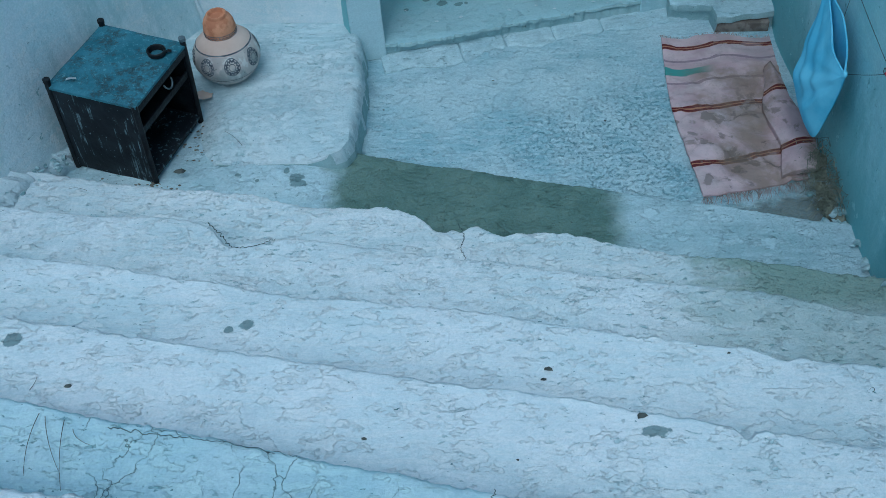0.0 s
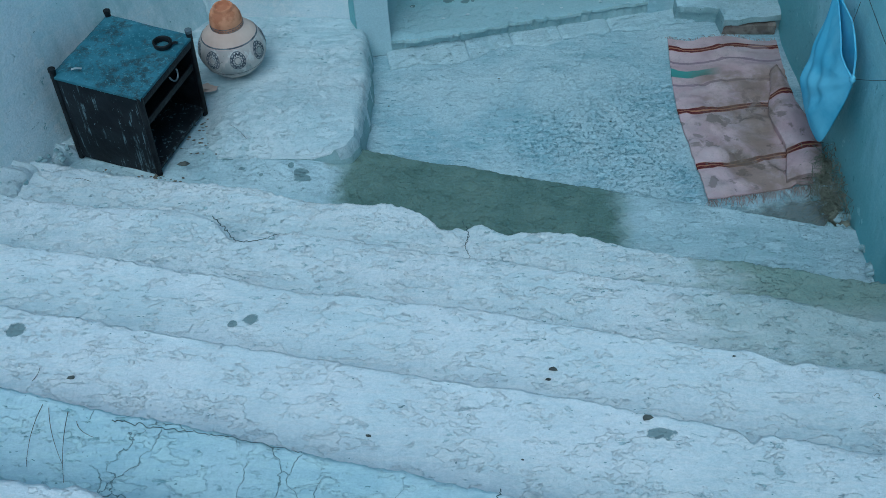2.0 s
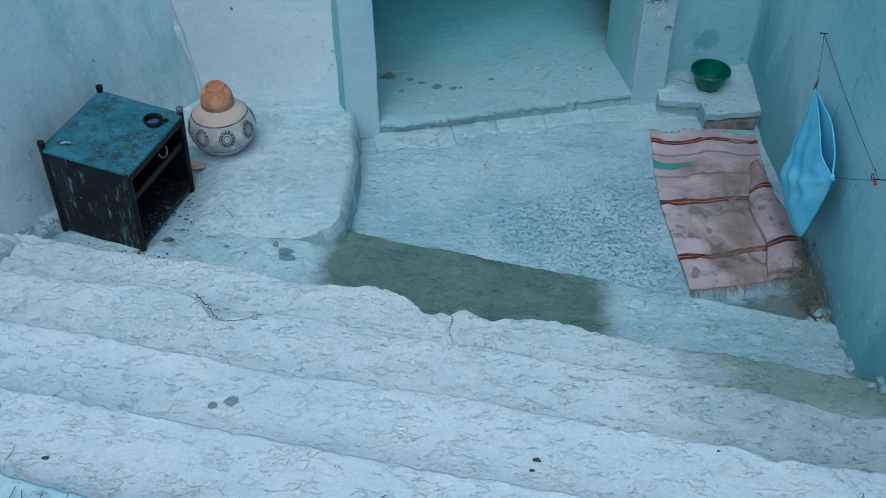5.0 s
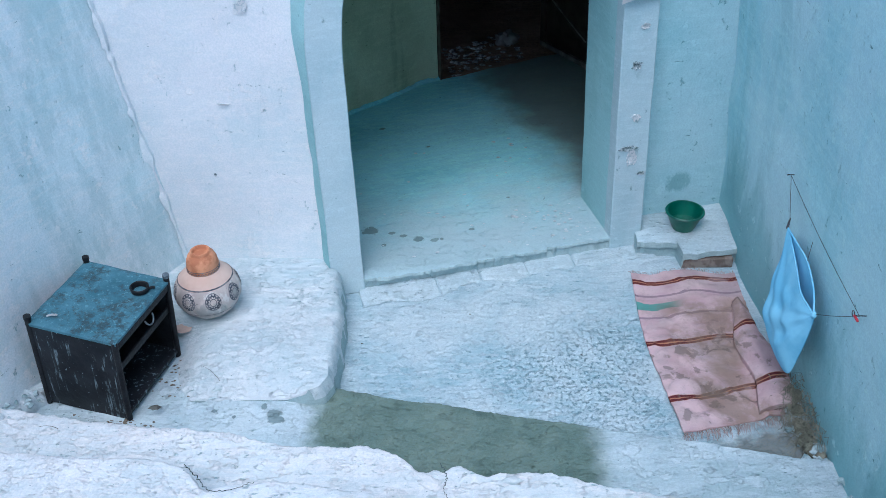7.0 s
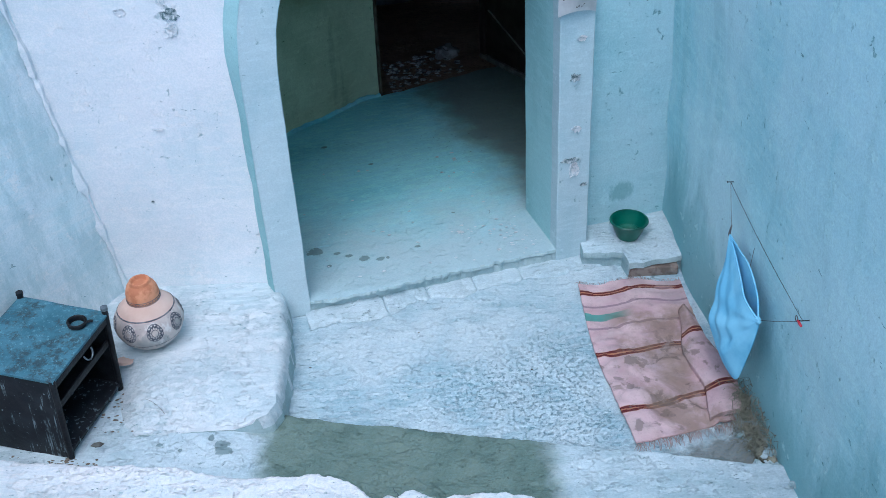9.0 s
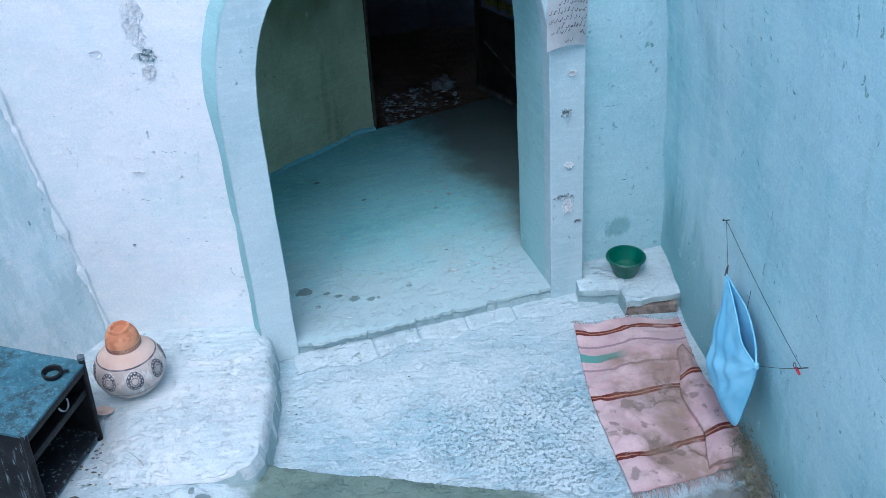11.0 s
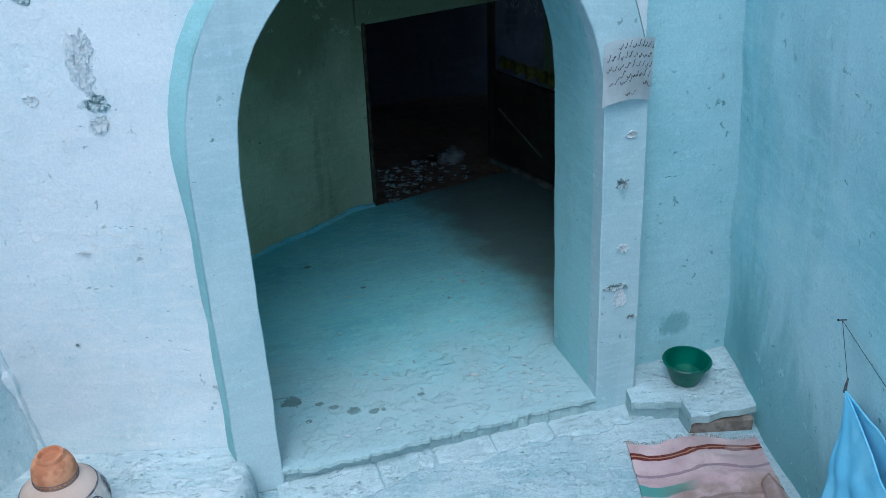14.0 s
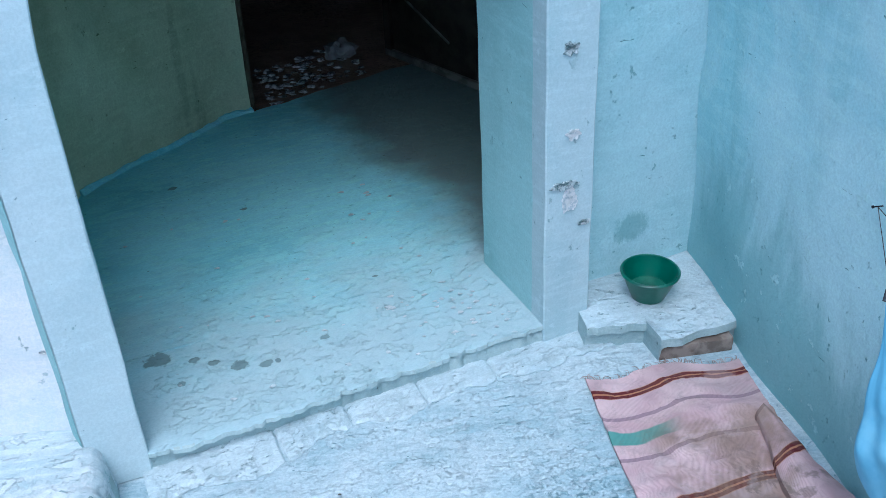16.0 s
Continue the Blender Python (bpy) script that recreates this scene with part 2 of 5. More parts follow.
    h = n.maths("ADD", n.maths("MULTIPLY", n.noise(8, 10, 0.68), 1.1), n.maths("MULTIPLY", n.noise(80, 5, 0.75), 0.35))
    h = n.maths("SUBTRACT", n.maths("ADD", h, n.maths("MULTIPLY", crust, 0.45)), n.maths("MULTIPLY", n.maths("ADD", chips, n.maths("MULTIPLY", mot, speckle)), 0.4))
    if cracks:
        line = n.ramp(n.cells(8.0, stretch=(1, 0.5, 1), warp=0.13), 0.009, 0.002)
        line = n.maths("MULTIPLY", line, n.ramp(n.noise(3.1, 2, 0.5, offset=(1, 5, 2)), 0.46, 0.54, 0, cracks))
        colour = n.mix(line, colour, (0.13, 0.21, 0.22))
        h = n.maths("SUBTRACT", h, n.maths("MULTIPLY", line, 0.6))
    return n.finish(colour, rough, h, 0.012 if wear > 0.5 else 0.008)


def wet_strip(n):
    """The puddle-dark patch on the lowest step."""
    wob = n.maths("MULTIPLY", n.maths("SUBTRACT", n.noise(5.5, 5, 0.6), 0.5), 0.28)
    x = n.maths("ADD", n.axis("X"), wob)
    skew = n.maths("ADD", x, n.maths("MULTIPLY", n.maths("SUBTRACT", n.axis("Y"), 2.75), 0.15))
    return n.maths("MULTIPLY", n.ramp(skew, -0.50, -0.38), n.ramp(skew, 0.80, 0.60))


def damp_corner(n):
    """Olive damp in blotches over the low steps, from the foot of the long wall inwards."""
    wob = n.maths("MULTIPLY", n.maths("SUBTRACT", n.noise(5, 8, 0.66, stretch=(0.6, 1.3, 1)), 0.5), 1.1)
    low = n.ramp(n.axis("Y"), 2.02, 2.16, 0.45, 1)
    return n.maths("MULTIPLY", n.ramp(n.maths("ADD", n.axis("X"), wob), 0.72, 1.15), low)


def pale_end(n):
    """A newer, whiter skim of cement over one end of the cracked step."""
    wob = n.maths("MULTIPLY", n.maths("SUBTRACT", n.noise(9, 8, 0.65), 0.5), 0.16)
    return n.ramp(n.maths("ADD", n.axis("X"), wob), 0.22, 0.25, 0, 0.85)


def rug_dirt(n):
    """Brown mud trodden in between the end of the rug, the step and the wall."""
    wob = n.maths("MULTIPLY", n.maths("SUBTRACT", n.noise(11, 8, 0.66), 0.5), 0.24)
    a = n.ramp(n.maths("ADD", n.maths("ADD", n.axis("Y"), wob), n.maths("MULTIPLY", n.maths("SUBTRACT", 1.5, n.axis("X")), 0.3)), 2.90, 2.80)
    return n.maths("MULTIPLY", a, n.ramp(n.maths("ADD", n.axis("X"), wob), 1.08, 1.18))


def brown_shaded_side(n):
    """Old brown staining, with shade painted in, along the indoor floor's far side."""
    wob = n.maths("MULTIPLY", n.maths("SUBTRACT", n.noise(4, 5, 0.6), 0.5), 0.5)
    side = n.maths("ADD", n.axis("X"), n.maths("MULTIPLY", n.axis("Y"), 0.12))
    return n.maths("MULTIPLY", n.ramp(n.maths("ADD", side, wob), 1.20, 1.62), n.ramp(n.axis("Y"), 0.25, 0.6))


def trodden_edge(n):
    """The wash worn off to grey cement where feet cross the front edge."""
    wob = n.maths("MULTIPLY", n.maths("SUBTRACT", n.noise(3.2, 9, 0.7, warp=0.4), 0.5), 0.9)
    return n.ramp(n.maths("ADD", n.axis("Y"), wob), 1.05, 0.1)


S_LIGHT, S_MID, S_DARK = (0.84, 0.87, 0.90), (0.74, 0.82, 0.86), (0.17, 0.36, 0.40)
m_step = cement("worn_step_cement", S_LIGHT, S_MID, S_DARK, 1.0, speckle=0.04, wear=0.2,
                spots=((-0.563, 1.725, 0.014, 1), (-0.511, 1.745, 0.018, 1.2), (-1.101, 1.55, 0.026, 1), (0.64, 1.287, 0.016, 2)))
m_step_low = cement("damp_step_cement", S_LIGHT, S_MID, S_DARK, 4.0, speckle=0.12, wear=0.7, damp=damp_corner, damp_or_shade_to=(0.21, 0.30, 0.23))
m_step_wet = cement("wet_step_cement", (0.60, 0.71, 0.76), (0.46, 0.60, 0.66), (0.2, 0.34, 0.37), 2.0, wet=wet_strip, speckle=0.15,
                    spots=((-1.018, 3.054, 0.022, 1.2), (-0.709, 3.03, 0.02, 1), (-0.664, 2.94, 0.016, 1.2), (-0.606, 2.855, 0.022, 1.5),
                           (-1.0, 3.005, 0.026, 1.2), (-0.845, 3.08, 0.018, 1.5), (-0.595, 2.82, 0.024, 1.5), (-0.655, 2.897, 0.018, 0.8), (-0.86, 2.873, 0.009, 1.6), (-0.77, 2.836, 0.008, 1), (-0.93, 2.93, 0.010, 2.2), (-0.80, 2.96, 0.008, 2)))
m_step_top = cement("cracked_step_cement", (0.60, 0.75, 0.81), (0.50, 0.68, 0.75), S_DARK, 6.0, cracks=0.8, speckle=0.06, wear=0.5, pale=pale_end)
m_floor = cement("courtyard_cement", (0.58, 0.70, 0.75), (0.37, 0.55, 0.63), (0.12, 0.27, 0.34), 3.0, speckle=0.6, rough_at=(0.72, 3.15, 0.55), damp=rug_dirt, damp_or_shade_to=(0.15, 0.14, 0.11))
m_plinth = cement("plinth_cement", (0.66, 0.72, 0.75), (0.48, 0.60, 0.65), (0.22, 0.40, 0.44), 8.0, speckle=0.2, wear=0.8)
m_infloor = cement("indoor_cement", (0.33, 0.78, 0.88), (0.26, 0.72, 0.84), (0.09, 0.30, 0.34), 5.0, speckle=0.08, wear=0.25, damp=brown_shaded_side, damp_or_shade_to=(0.13, 0.115, 0.09), trodden=trodden_edge,
                   spots=((0.10, 0.40, 0.035, 1.2), (0.21, 0.355, 0.014, 1.5), (0.264, 0.310, 0.016, 1.2), (0.336, 0.264, 0.022, 1.3), (0.414, 0.234, 0.015, 1.6), (0.147, 0.25, 0.012, 1.2), (0.45, 0.23, 0.01, 1), (0.62, 0.27, 0.011, 1.4), (0.37, 1.52, 0.012, 1.6), (0.90, 0.53, 0.007, 2), (0.60, 1.22, 0.009, 1.8), (1.36, 1.30, 0.009, 1.5)))
m_nook = cement("nook_cement", (0.58, 0.70, 0.75), (0.46, 0.6, 0.66), (0.22, 0.34, 0.37), 7.0, speckle=0.2)
m_darkfloor = cement("earth_floor", (0.34, 0.26, 0.20), (0.24, 0.18, 0.14), (0.07, 0.055, 0.045), 9.0)


def simple(name, a, b, scale=8.0, rough=0.6, depth=0.001, metal=0.0, detail=5, spec=0.4, low=0.4, high=0.6):
    n = Nodes(name)
    f = n.noise(scale, detail, 0.6)
    return n.finish(n.mix(n.ramp(f, low, high), a, b), rough, n.noise(scale * 5, 4, 0.6), depth, metal, spec)


# ---- mesh helpers ----
def obj(name, bm, mat, parent=None, smooth=True):
    me = bpy.data.meshes.new(name)
    bmesh.ops.recalc_face_normals(bm, faces=bm.faces)
    bm.to_mesh(me)
    bm.free()
    for m in (mat if isinstance(mat, (list, tuple)) else [mat]):
        me.materials.append(m)
    if smooth:
        me.shade_smooth()
        me.set_sharp_from_angle(angle=radians(42))
    ob = new(name, me)
    if parent is not None:
        ob.parent = parent
    return ob


def part(name, bm, material, parent, label=""):
    return tagged(obj(name, bm, material, parent), label)


def thing(name, m, label, category, group=""):
    e = new(name)
    e.matrix_world = m
    e.empty_display_size = 0.05
    return tagged(e, label, category, group)


def fbm(x, y, z, octaves=4, scale=1.0):
    return noise.fractal(Vector((x, y, z)) * scale, 0.8, 2.0, octaves)


def loft(rows, closed=False, caps=False):
    """A skin over rows of points; closed joins the last point of a row to its first."""
    bm = bmesh.new()
    vs = [[bm.verts.new(p) for p in row] for row in rows]
    n = len(rows[0])
    for a, b in zip(vs, vs[1:]):
        for j in range(n if closed else n - 1):
            k = (j + 1) % n
            bm.faces.new((a[j], a[k], b[k], b[j]))
    if caps:
        bm.faces.new(vs[0])
        bm.faces.new(vs[-1])
    return bm


def lathe(profile, seg=40):
    rows = [[(r * math.cos(2 * math.pi * i / seg), r * math.sin(2 * math.pi * i / seg), z) for i in range(seg)] for r, z in profile]
    bm = loft(rows, closed=True)
    return bm


def box(bm, x0, y0, z0, x1, y1, z1, bevel=0.0):
    r = bmesh.ops.create_cube(bm, size=1, matrix=Matrix.Translation(((x0 + x1) / 2, (y0 + y1) / 2, (z0 + z1) / 2)) @ Matrix.Diagonal((x1 - x0, y1 - y0, z1 - z0, 1)))
    if bevel:
        es = list({e for v in r["verts"] for e in v.link_edges})
        bmesh.ops.bevel(bm, geom=es, offset=bevel, segments=2, profile=0.6, affect="EDGES")
    return bm


def tube(bm, pts, r, seg=8, taper=1.0):
    """A round rod along points, closed at the ends."""
    pts = [Vector(p) for p in pts]
    rings = []
    for i, p in enumerate(pts):
        d = (pts[min(i + 1, len(pts) - 1)] - pts[max(i - 1, 0)]).normalized()
        q = d.to_track_quat("Z", "Y")
        rr = r * (1 + (taper - 1) * i / max(1, len(pts) - 1))
        rings.append([bm.verts.new(p + q @ Vector((rr * math.cos(2 * math.pi * k / seg), rr * math.sin(2 * math.pi * k / seg), 0))) for k in range(seg)])
    for a, b in zip(rings, rings[1:]):
        for k in range(seg):
            bm.faces.new((a[k], a[(k + 1) % seg], b[(k + 1) % seg], b[k]))
    bm.faces.new(rings[0])
    bm.faces.new(rings[-1])
    return bm


def lump(bm, centre, size, seed, subdiv=2, rough=0.35):
    """An uneven stone."""
    r = bmesh.ops.create_icosphere(bm, subdivisions=subdiv, radius=1)
    rot = Euler((seed, seed * 2.1, seed * 0.7)).to_matrix()
    for v in r["verts"]:
        k = 1 + rough * fbm(v.co.x + seed * 3, v.co.y, v.co.z, 3, 1.4)
        c = rot @ (v.co * k)
        v.co = Vector(centre) + Vector((c.x * size[0], c.y * size[1], c.z * size[2]))


def wall(name, pts, z0, z1, thick, mat, label, seg=0.06, rough=0.012, seed=0.0, lean=0.0):
    """An uneven plastered wall along a plan line; it thickens to the right-hand side of the line."""
    pts = [Vector((*p, 0)) for p in pts]
    samples = []
    for a, b in zip(pts, pts[1:]):
        k = max(1, int((b - a).length / seg))
        samples += [(a.lerp(b, i / k), (b - a).normalized()) for i in range(k)]
    samples.append((pts[-1], (pts[-1] - pts[-2]).normalized()))
    nz = max(2, int((z1 - z0) / seg))
    rows = []
    for p, d in samples:
        out = Vector((d.y, -d.x, 0))
        col = []
        for j in range(nz + 1):
            z = z0 + (z1 - z0) * j / nz
            w = rough * fbm(p.x + seed, p.y, z, 4, 1.5) + lean * (z - z0)
            q = p + out * w
            col.append((q.x, q.y, z))
        q = p + out * thick
        col += [(q.x, q.y, z1), (q.x, q.y, z0)]
        rows.append(col)
    ob = obj(name, loft(rows, closed=True, caps=True), mat)
    return tagged(ob, label, "wall", kind="structure")


# ---- ground and steps ----
def grid(name, x0, x1, y0, y1, z, mat, label, cat, step=0.04, rough=0.005, seed=0.0, thick=0.12, shape=None):
    nx, ny = int((x1 - x0) / step), int((y1 - y0) / step)
    rows = []
    for i in range(nx + 1):
        x = x0 + (x1 - x0) * i / nx
        col = [(x, y0, z - thick)]
        for j in range(ny + 1):
            y = y0 + (y1 - y0) * j / ny
            h = z + rough * fbm(x + seed, y, 0, 4, 2.5) + (shape(x, y) if shape else 0)
            col.append((x, y, h))
        col.append((x, y1, z - thick))
        rows.append(col)
    return tagged(obj(name, loft(rows, closed=True, caps=True), mat), label, cat, kind="structure")


grid("floor", -0.62, 1.75, 2.5, 4.4, 0.0, m_floor, "mottled blue-grey cement courtyard floor, speckled and worn", "floor", 0.03, 0.004, 2.0)

# nose line of each step: y = a + b x at height z; the tread runs back under the next one
STEPS = [(2.97, -0.215, 0.05, 0.007, m_step_wet), (2.505, -0.172, 0.205, 0.016, m_step_low), (2.18, -0.153, 0.38, 0.012, m_step_low), (1.815, -0.158, 0.55, 0.009, m_step),
         (1.442, -0.165, 0.73, 0.006, m_step), (1.072, -0.19, 0.90, 0.006, m_step_top), (0.79, -0.19, 1.07, 0.012, m_step), (0.45, -0.19, 1.25, 0.008, m_step)]


def bump(x, c, w):
    return math.exp(-((x - c) / w) ** 2)


def nose_shift(k, x):
    """Broken and worn places along the nose of a step."""
    if k == 1:
        s = -0.05 * bump(x, 0.02, 0.05) - 0.035 * bump(x, 0.1, 0.03) + 0.03 * bump(x, -0.2, 0.14) - 0.03 * bump(x, 0.24, 0.05) + 0.015 * bump(x, 0.46, 0.12)
        return s + 0.02 * bump(x, -0.75, 0.12) - 0.02 * bump(x, 0.9, 0.1)
    if k == 2:
        return -0.075 * bump(x, -0.70, 0.07) - 0.02 * bump(x, -0.6, 0.03) + 0.035 * bump(x, -0.95, 0.2) - 0.03 * bump(x, 1.4, 0.15)
    if k == 3:
        return 0.02 * bump(x, 0.2, 0.15) - 0.015 * bump(x, -0.4, 0.2) + 0.015 * bump(x, 0.95, 0.03) - 0.012 * bump(x, 1.05, 0.03)
    if k == 4:
        return -0.03 * bump(x, 0.86, 0.02) + 0.008 * bump(x, 0.3, 0.3)
    if k == 6:
        return 0.012 * bump(x, -0.58, 0.05) - 0.012 * bump(x, -0.47, 0.04)
    return 0.0


def step_height(k, x):
    if k == 0:
        s = min(1, max(0, (-0.28 - x) / 0.35))
        return 0.05 + 0.05 * s * s * (3 - 2 * s)
    return STEPS[k][2]


LEFT = [(-2.75, -2.7), (-2.2, 1.4), (-1.64, 2.87), (-1.465, 3.32), (-1.105, 3.95)]   # plan of the wall beside the steps


def left_x(y):
    for (x0, y0), (x1, y1) in zip(LEFT, LEFT[1:]):
        if y <= y1:
            return x0 + (x1 - x0) * (y - y0) / (y1 - y0)
    return LEFT[-1][0]


def build_step(k):
    a, b, z, amp, mat = STEPS[k]
    last = k == len(STEPS) - 1
    rows, n = [], 620
    xl = -2.78 if last else left_x(STEPS[k + 1][0] + 0.2) - 0.2
    for i in range(n + 1):
        x = xl + (1.85 - xl) * i / n
        zz = step_height(k, x)
        jag = amp * fbm(x, k * 7.3, 0, 5, 3.2) + 0.4 * amp * fbm(x, k * 3.1, 5, 3, 16.0) + 0.0055 * fbm(x, k * 1.3, 2, 4, 38.0)
        y = a + b * x + jag + nose_shift(k, x)
        yb = -2.6 if last else STEPS[k + 1][0] + STEPS[k + 1][1] * x - 0.10
        r = max(0.003, 0.006 + 0.005 * fbm(x, k, 3, 3, 7.0))
        sag = 0.006 * fbm(x, k * 2.0, 8, 3, 2.0)
        zz += sag
        col = [(x, y - 0.03, -0.1), (x, y + 0.012, zz - 0.12), (x, y + 0.004, zz - r * 1.6), (x, y - r * 0.25, zz - r * 0.55), (x, y - r * 1.1, zz - r * 0.1)]
        m = 26 if last else 12
        for j in range(m + 1):
            t = j / m
            yy = (y - r * 2.2) * (1 - t) + yb * t
            col.append((x, yy, zz + 0.005 * fbm(x, yy, k, 4, 4.0) + 0.004 * t))
        col.append((x, yb, -0.1))
        rows.append(col)
    labels = ["low cement step with a dark wet patch", "worn cement step with a broken, jagged edge", "worn whitewashed cement step with a chipped edge", "broad whitewashed cement step with a wavy edge",
              "broad whitewashed cement step with small stains", "cement step with cracked bluish plaster", "rough white cement step", "cement landing at the head of the steps"]
    return tagged(obj("step_%d" % (k + 1), loft(rows, closed=True, caps=True), mat), labels[k], "step", kind="structure")


for k in range(len(STEPS)):
    build_step(k)


def build_plinth():
    """The raised cement platform under the water jar."""
    rows, n = [], 160
    for i in range(n + 1):
        y = 2.93 + 1.0 * i / n
        e = -0.385 - 0.055 * max(0, (y - 3.45) / 0.4) - 0.02 * bump(y, 2.95, 0.05) + 0.012 * fbm(0, y, 2, 4, 6) + 0.005 * fbm(3, y, 2, 4, 25) - 0.05 * max(0, (2.97 - y) / 0.04) ** 2
        top = 0.172 + 0.006 * fbm(1, y, 2, 3, 3)
        col = [(-1.75, y, -0.05)]
        for j in range(31):
            x = -1.75 + (e - 0.03 + 1.75) * j / 30
            front = max(0, (3.17 + 0.03 * fbm(x, 0, 4, 3, 4) - y) / 0.22)
            sx, sy = min(1, max(0, (-0.90 - x) / 0.25)), min(1, max(0, (3.45 - y) / 0.2))
            col.append((x, y, top + 0.007 * fbm(x, y, 0, 4, 5) - 0.07 * min(1, front) ** 1.5 * min(1, max(0.25, (-0.40 - x) / 0.16)) * (1 - sx * sy) - 0.09 * sx * sx * (3 - 2 * sx) * sy))
        col += [(e - 0.014, y, top - 0.010), (e - 0.002, y, top - 0.03), (e + 0.006, y, top - 0.07), (e + 0.012 + 0.006 * fbm(2, y, 6, 3, 14), y, 0.03), (e + 0.012, y, -0.05)]
        rows.append(col)
    bm = loft(rows, closed=True, caps=True)
    bm.normal_update()
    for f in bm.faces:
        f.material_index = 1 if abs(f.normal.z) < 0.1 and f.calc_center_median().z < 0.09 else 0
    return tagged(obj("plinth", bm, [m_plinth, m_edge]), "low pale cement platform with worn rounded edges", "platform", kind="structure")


build_plinth()

# ---- walls ----
AX, OX, OY = radians(14.4), -0.32, 3.80
ARCH = Matrix.Translation((OX, OY, 0)) @ Matrix.Rotation(AX, 4, "Z")   # x along the arch, y into the building


RISE = [(0, 1.29), (0.013, 1.44), (0.047, 1.585), (0.108, 1.715), (0.195, 1.825), (0.268, 1.885), (0.34, 1.945), (0.45, 2.03), (0.631, 2.13)]   # height of the arch by distance from a jamb


def arch_z(u):
    """Underside of the arched opening above the jambs."""
    t = max(0, min(u, 1.262 - u))
    for (a, p), (b, q) in zip(RISE, RISE[1:]):
        if t <= b:
            return p + (q - p) * (t - a) / (b - a)
    return RISE[-1][1]


def arch_profile(n=28):
    """Points up the first jamb, over the arch and down the other."""
    pts = [(0.006 * fbm(0, z, 3, 3, 3), z) for z in [0.0 + 1.28 * i / 16 for i in range(17)]]
    for i in range(1, n):
        u = 0.631 * (1 - math.cos(math.pi * i / n))
        pts.append((u, arch_z(u)))
    for i in range(17):
        z = 1.28 * (1 - i / 16)
        pts.append((1.29 - 0.028 * z / 1.28 + 0.006 * fbm(4, z, 3, 3, 3), z))
    return pts


def build_arch():
    prof = arch_profile()
    n = len(prof)
    outer = []
    for i, (u, z) in enumerate(prof):
        a, b = prof[max(0, i - 1)], prof[min(n - 1, i + 1)]
        d = Vector((b[0] - a[0], b[1] - a[1])).normalized()
        w = 0.158 if u < 0.645 else 0.170
        outer.append((u - d.y * w, z + d.x * w))
    # the proud band round the opening
    rows = []
    for (u, z), (p, q) in zip(prof, outer):
        f = 0.004 * fbm(u, z, 1, 3, 4)
        rows.append([(u, 0.08, z), (u, 0.004 + f, z), (u + (p - u) * 0.025, f, z + (q - z) * 0.025), (u + (p - u) * 0.5, f + 0.002, z + (q - z) * 0.5),
                     (u + (p - u) * 0.975, f, z + (q - z) * 0.975), (p, 0.004 + f, q), (p, 0.15, q)])
    side = []
    for i, ((u, z), (p, q)) in enumerate(zip(prof, outer)):
        ex, ez = (p - u) / 0.16, (q - z) / 0.16
        w = max(0.008, 0.019 + 0.006 * fbm(u, z, 6, 4, 5) + 0.024 * math.exp(-((i - 19) / 4.0) ** 2))
        side.append([(p, 0.0, q), (p + ex * 0.006, 0.012, q + ez * 0.006), (p + ex * w, 0.075, q + ez * w), (p + ex * w * 1.2, 0.12, q + ez * w * 1.2)])
    ob = obj("arch_groove", loft(side[:n - 17]), m_groove)
    ob.matrix_world = ARCH
    tagged(ob, "teal groove along the edge of the arch band, its shade painted in", "groove", kind="structure")
    ob = obj("arch_trim", loft(rows), m_frame)
    ob.matrix_world = ARCH
    tagged(ob, "smooth pale plaster band around the arched doorway", "door surround", kind="structure")
    # the wall itself, with the opening through it
    rows = []
    for i, (u, z) in enumerate(prof):
        if i < 17:
            far = (-0.14, z)
        elif i >= n - 17:
            far = (1.452, z)
        else:
            k = (i - 16) / (n - 33)
            far = (-0.14 + 1.592 * k, 3.2)
        mid = (u + (far[0] - u) * 0.4, z + (far[1] - z) * 0.4)
        rows.append([(u, 0.08, z), (mid[0], 0.08, mid[1]), (far[0], 0.08, far[1]), (far[0], 0.43, far[1]), (mid[0], 0.43, mid[1]), (u, 0.43, z)])
    bm = loft(rows, closed=True)
    for sx, u0, u1, back in ((0, -0.14, 0.2, 1), (1, 1.0, 1.452, 1)):
        box(bm, u0, 0.085, 2.0, u1, 0.42, 3.2)
    bm.normal_update()
    for f in bm.faces:
        c = f.calc_center_median()
        f.material_index = 1 if abs(f.normal.y) > 0.7 and c.y < 0.1 else 0
    ob = obj("wall_arch", bm, [m_reveal, m_wall_white])
    ob.matrix_world = ARCH
    return tagged(ob, "thick blue-washed wall with an arched doorway", "wall", kind="structure")


build_arch()
wall("wall_back", [(-1.75, 3.878), (-0.46, 3.848)], -0.05, 3.3, -0.3, m_wall_white, "bright whitewashed plaster wall with chipped patches", rough=0.012, seed=1.0)
wall("wall_left", LEFT, -0.05, 3.3, -0.3, m_wall, "blue-washed plaster wall with damp streaks and scuffs", rough=0.012, seed=4.0, lean=-0.118)
RIGHT = [(1.555, 4.6), (1.56, 3.7), (1.60, 2.7), (1.66, 1.6), (1.75, -2.7)]
wall("wall_right", RIGHT, -0.05, 3.3, -0.3, m_wall_teal, "tall blue-washed plaster wall with damp runs, its foot darkened as shade", rough=0.02, seed=8.0, lean=0.055)
n0, n1 = ARCH @ Vector((1.40, 0.135, 0)), ARCH @ Vector((2.25, 0.135, 0))
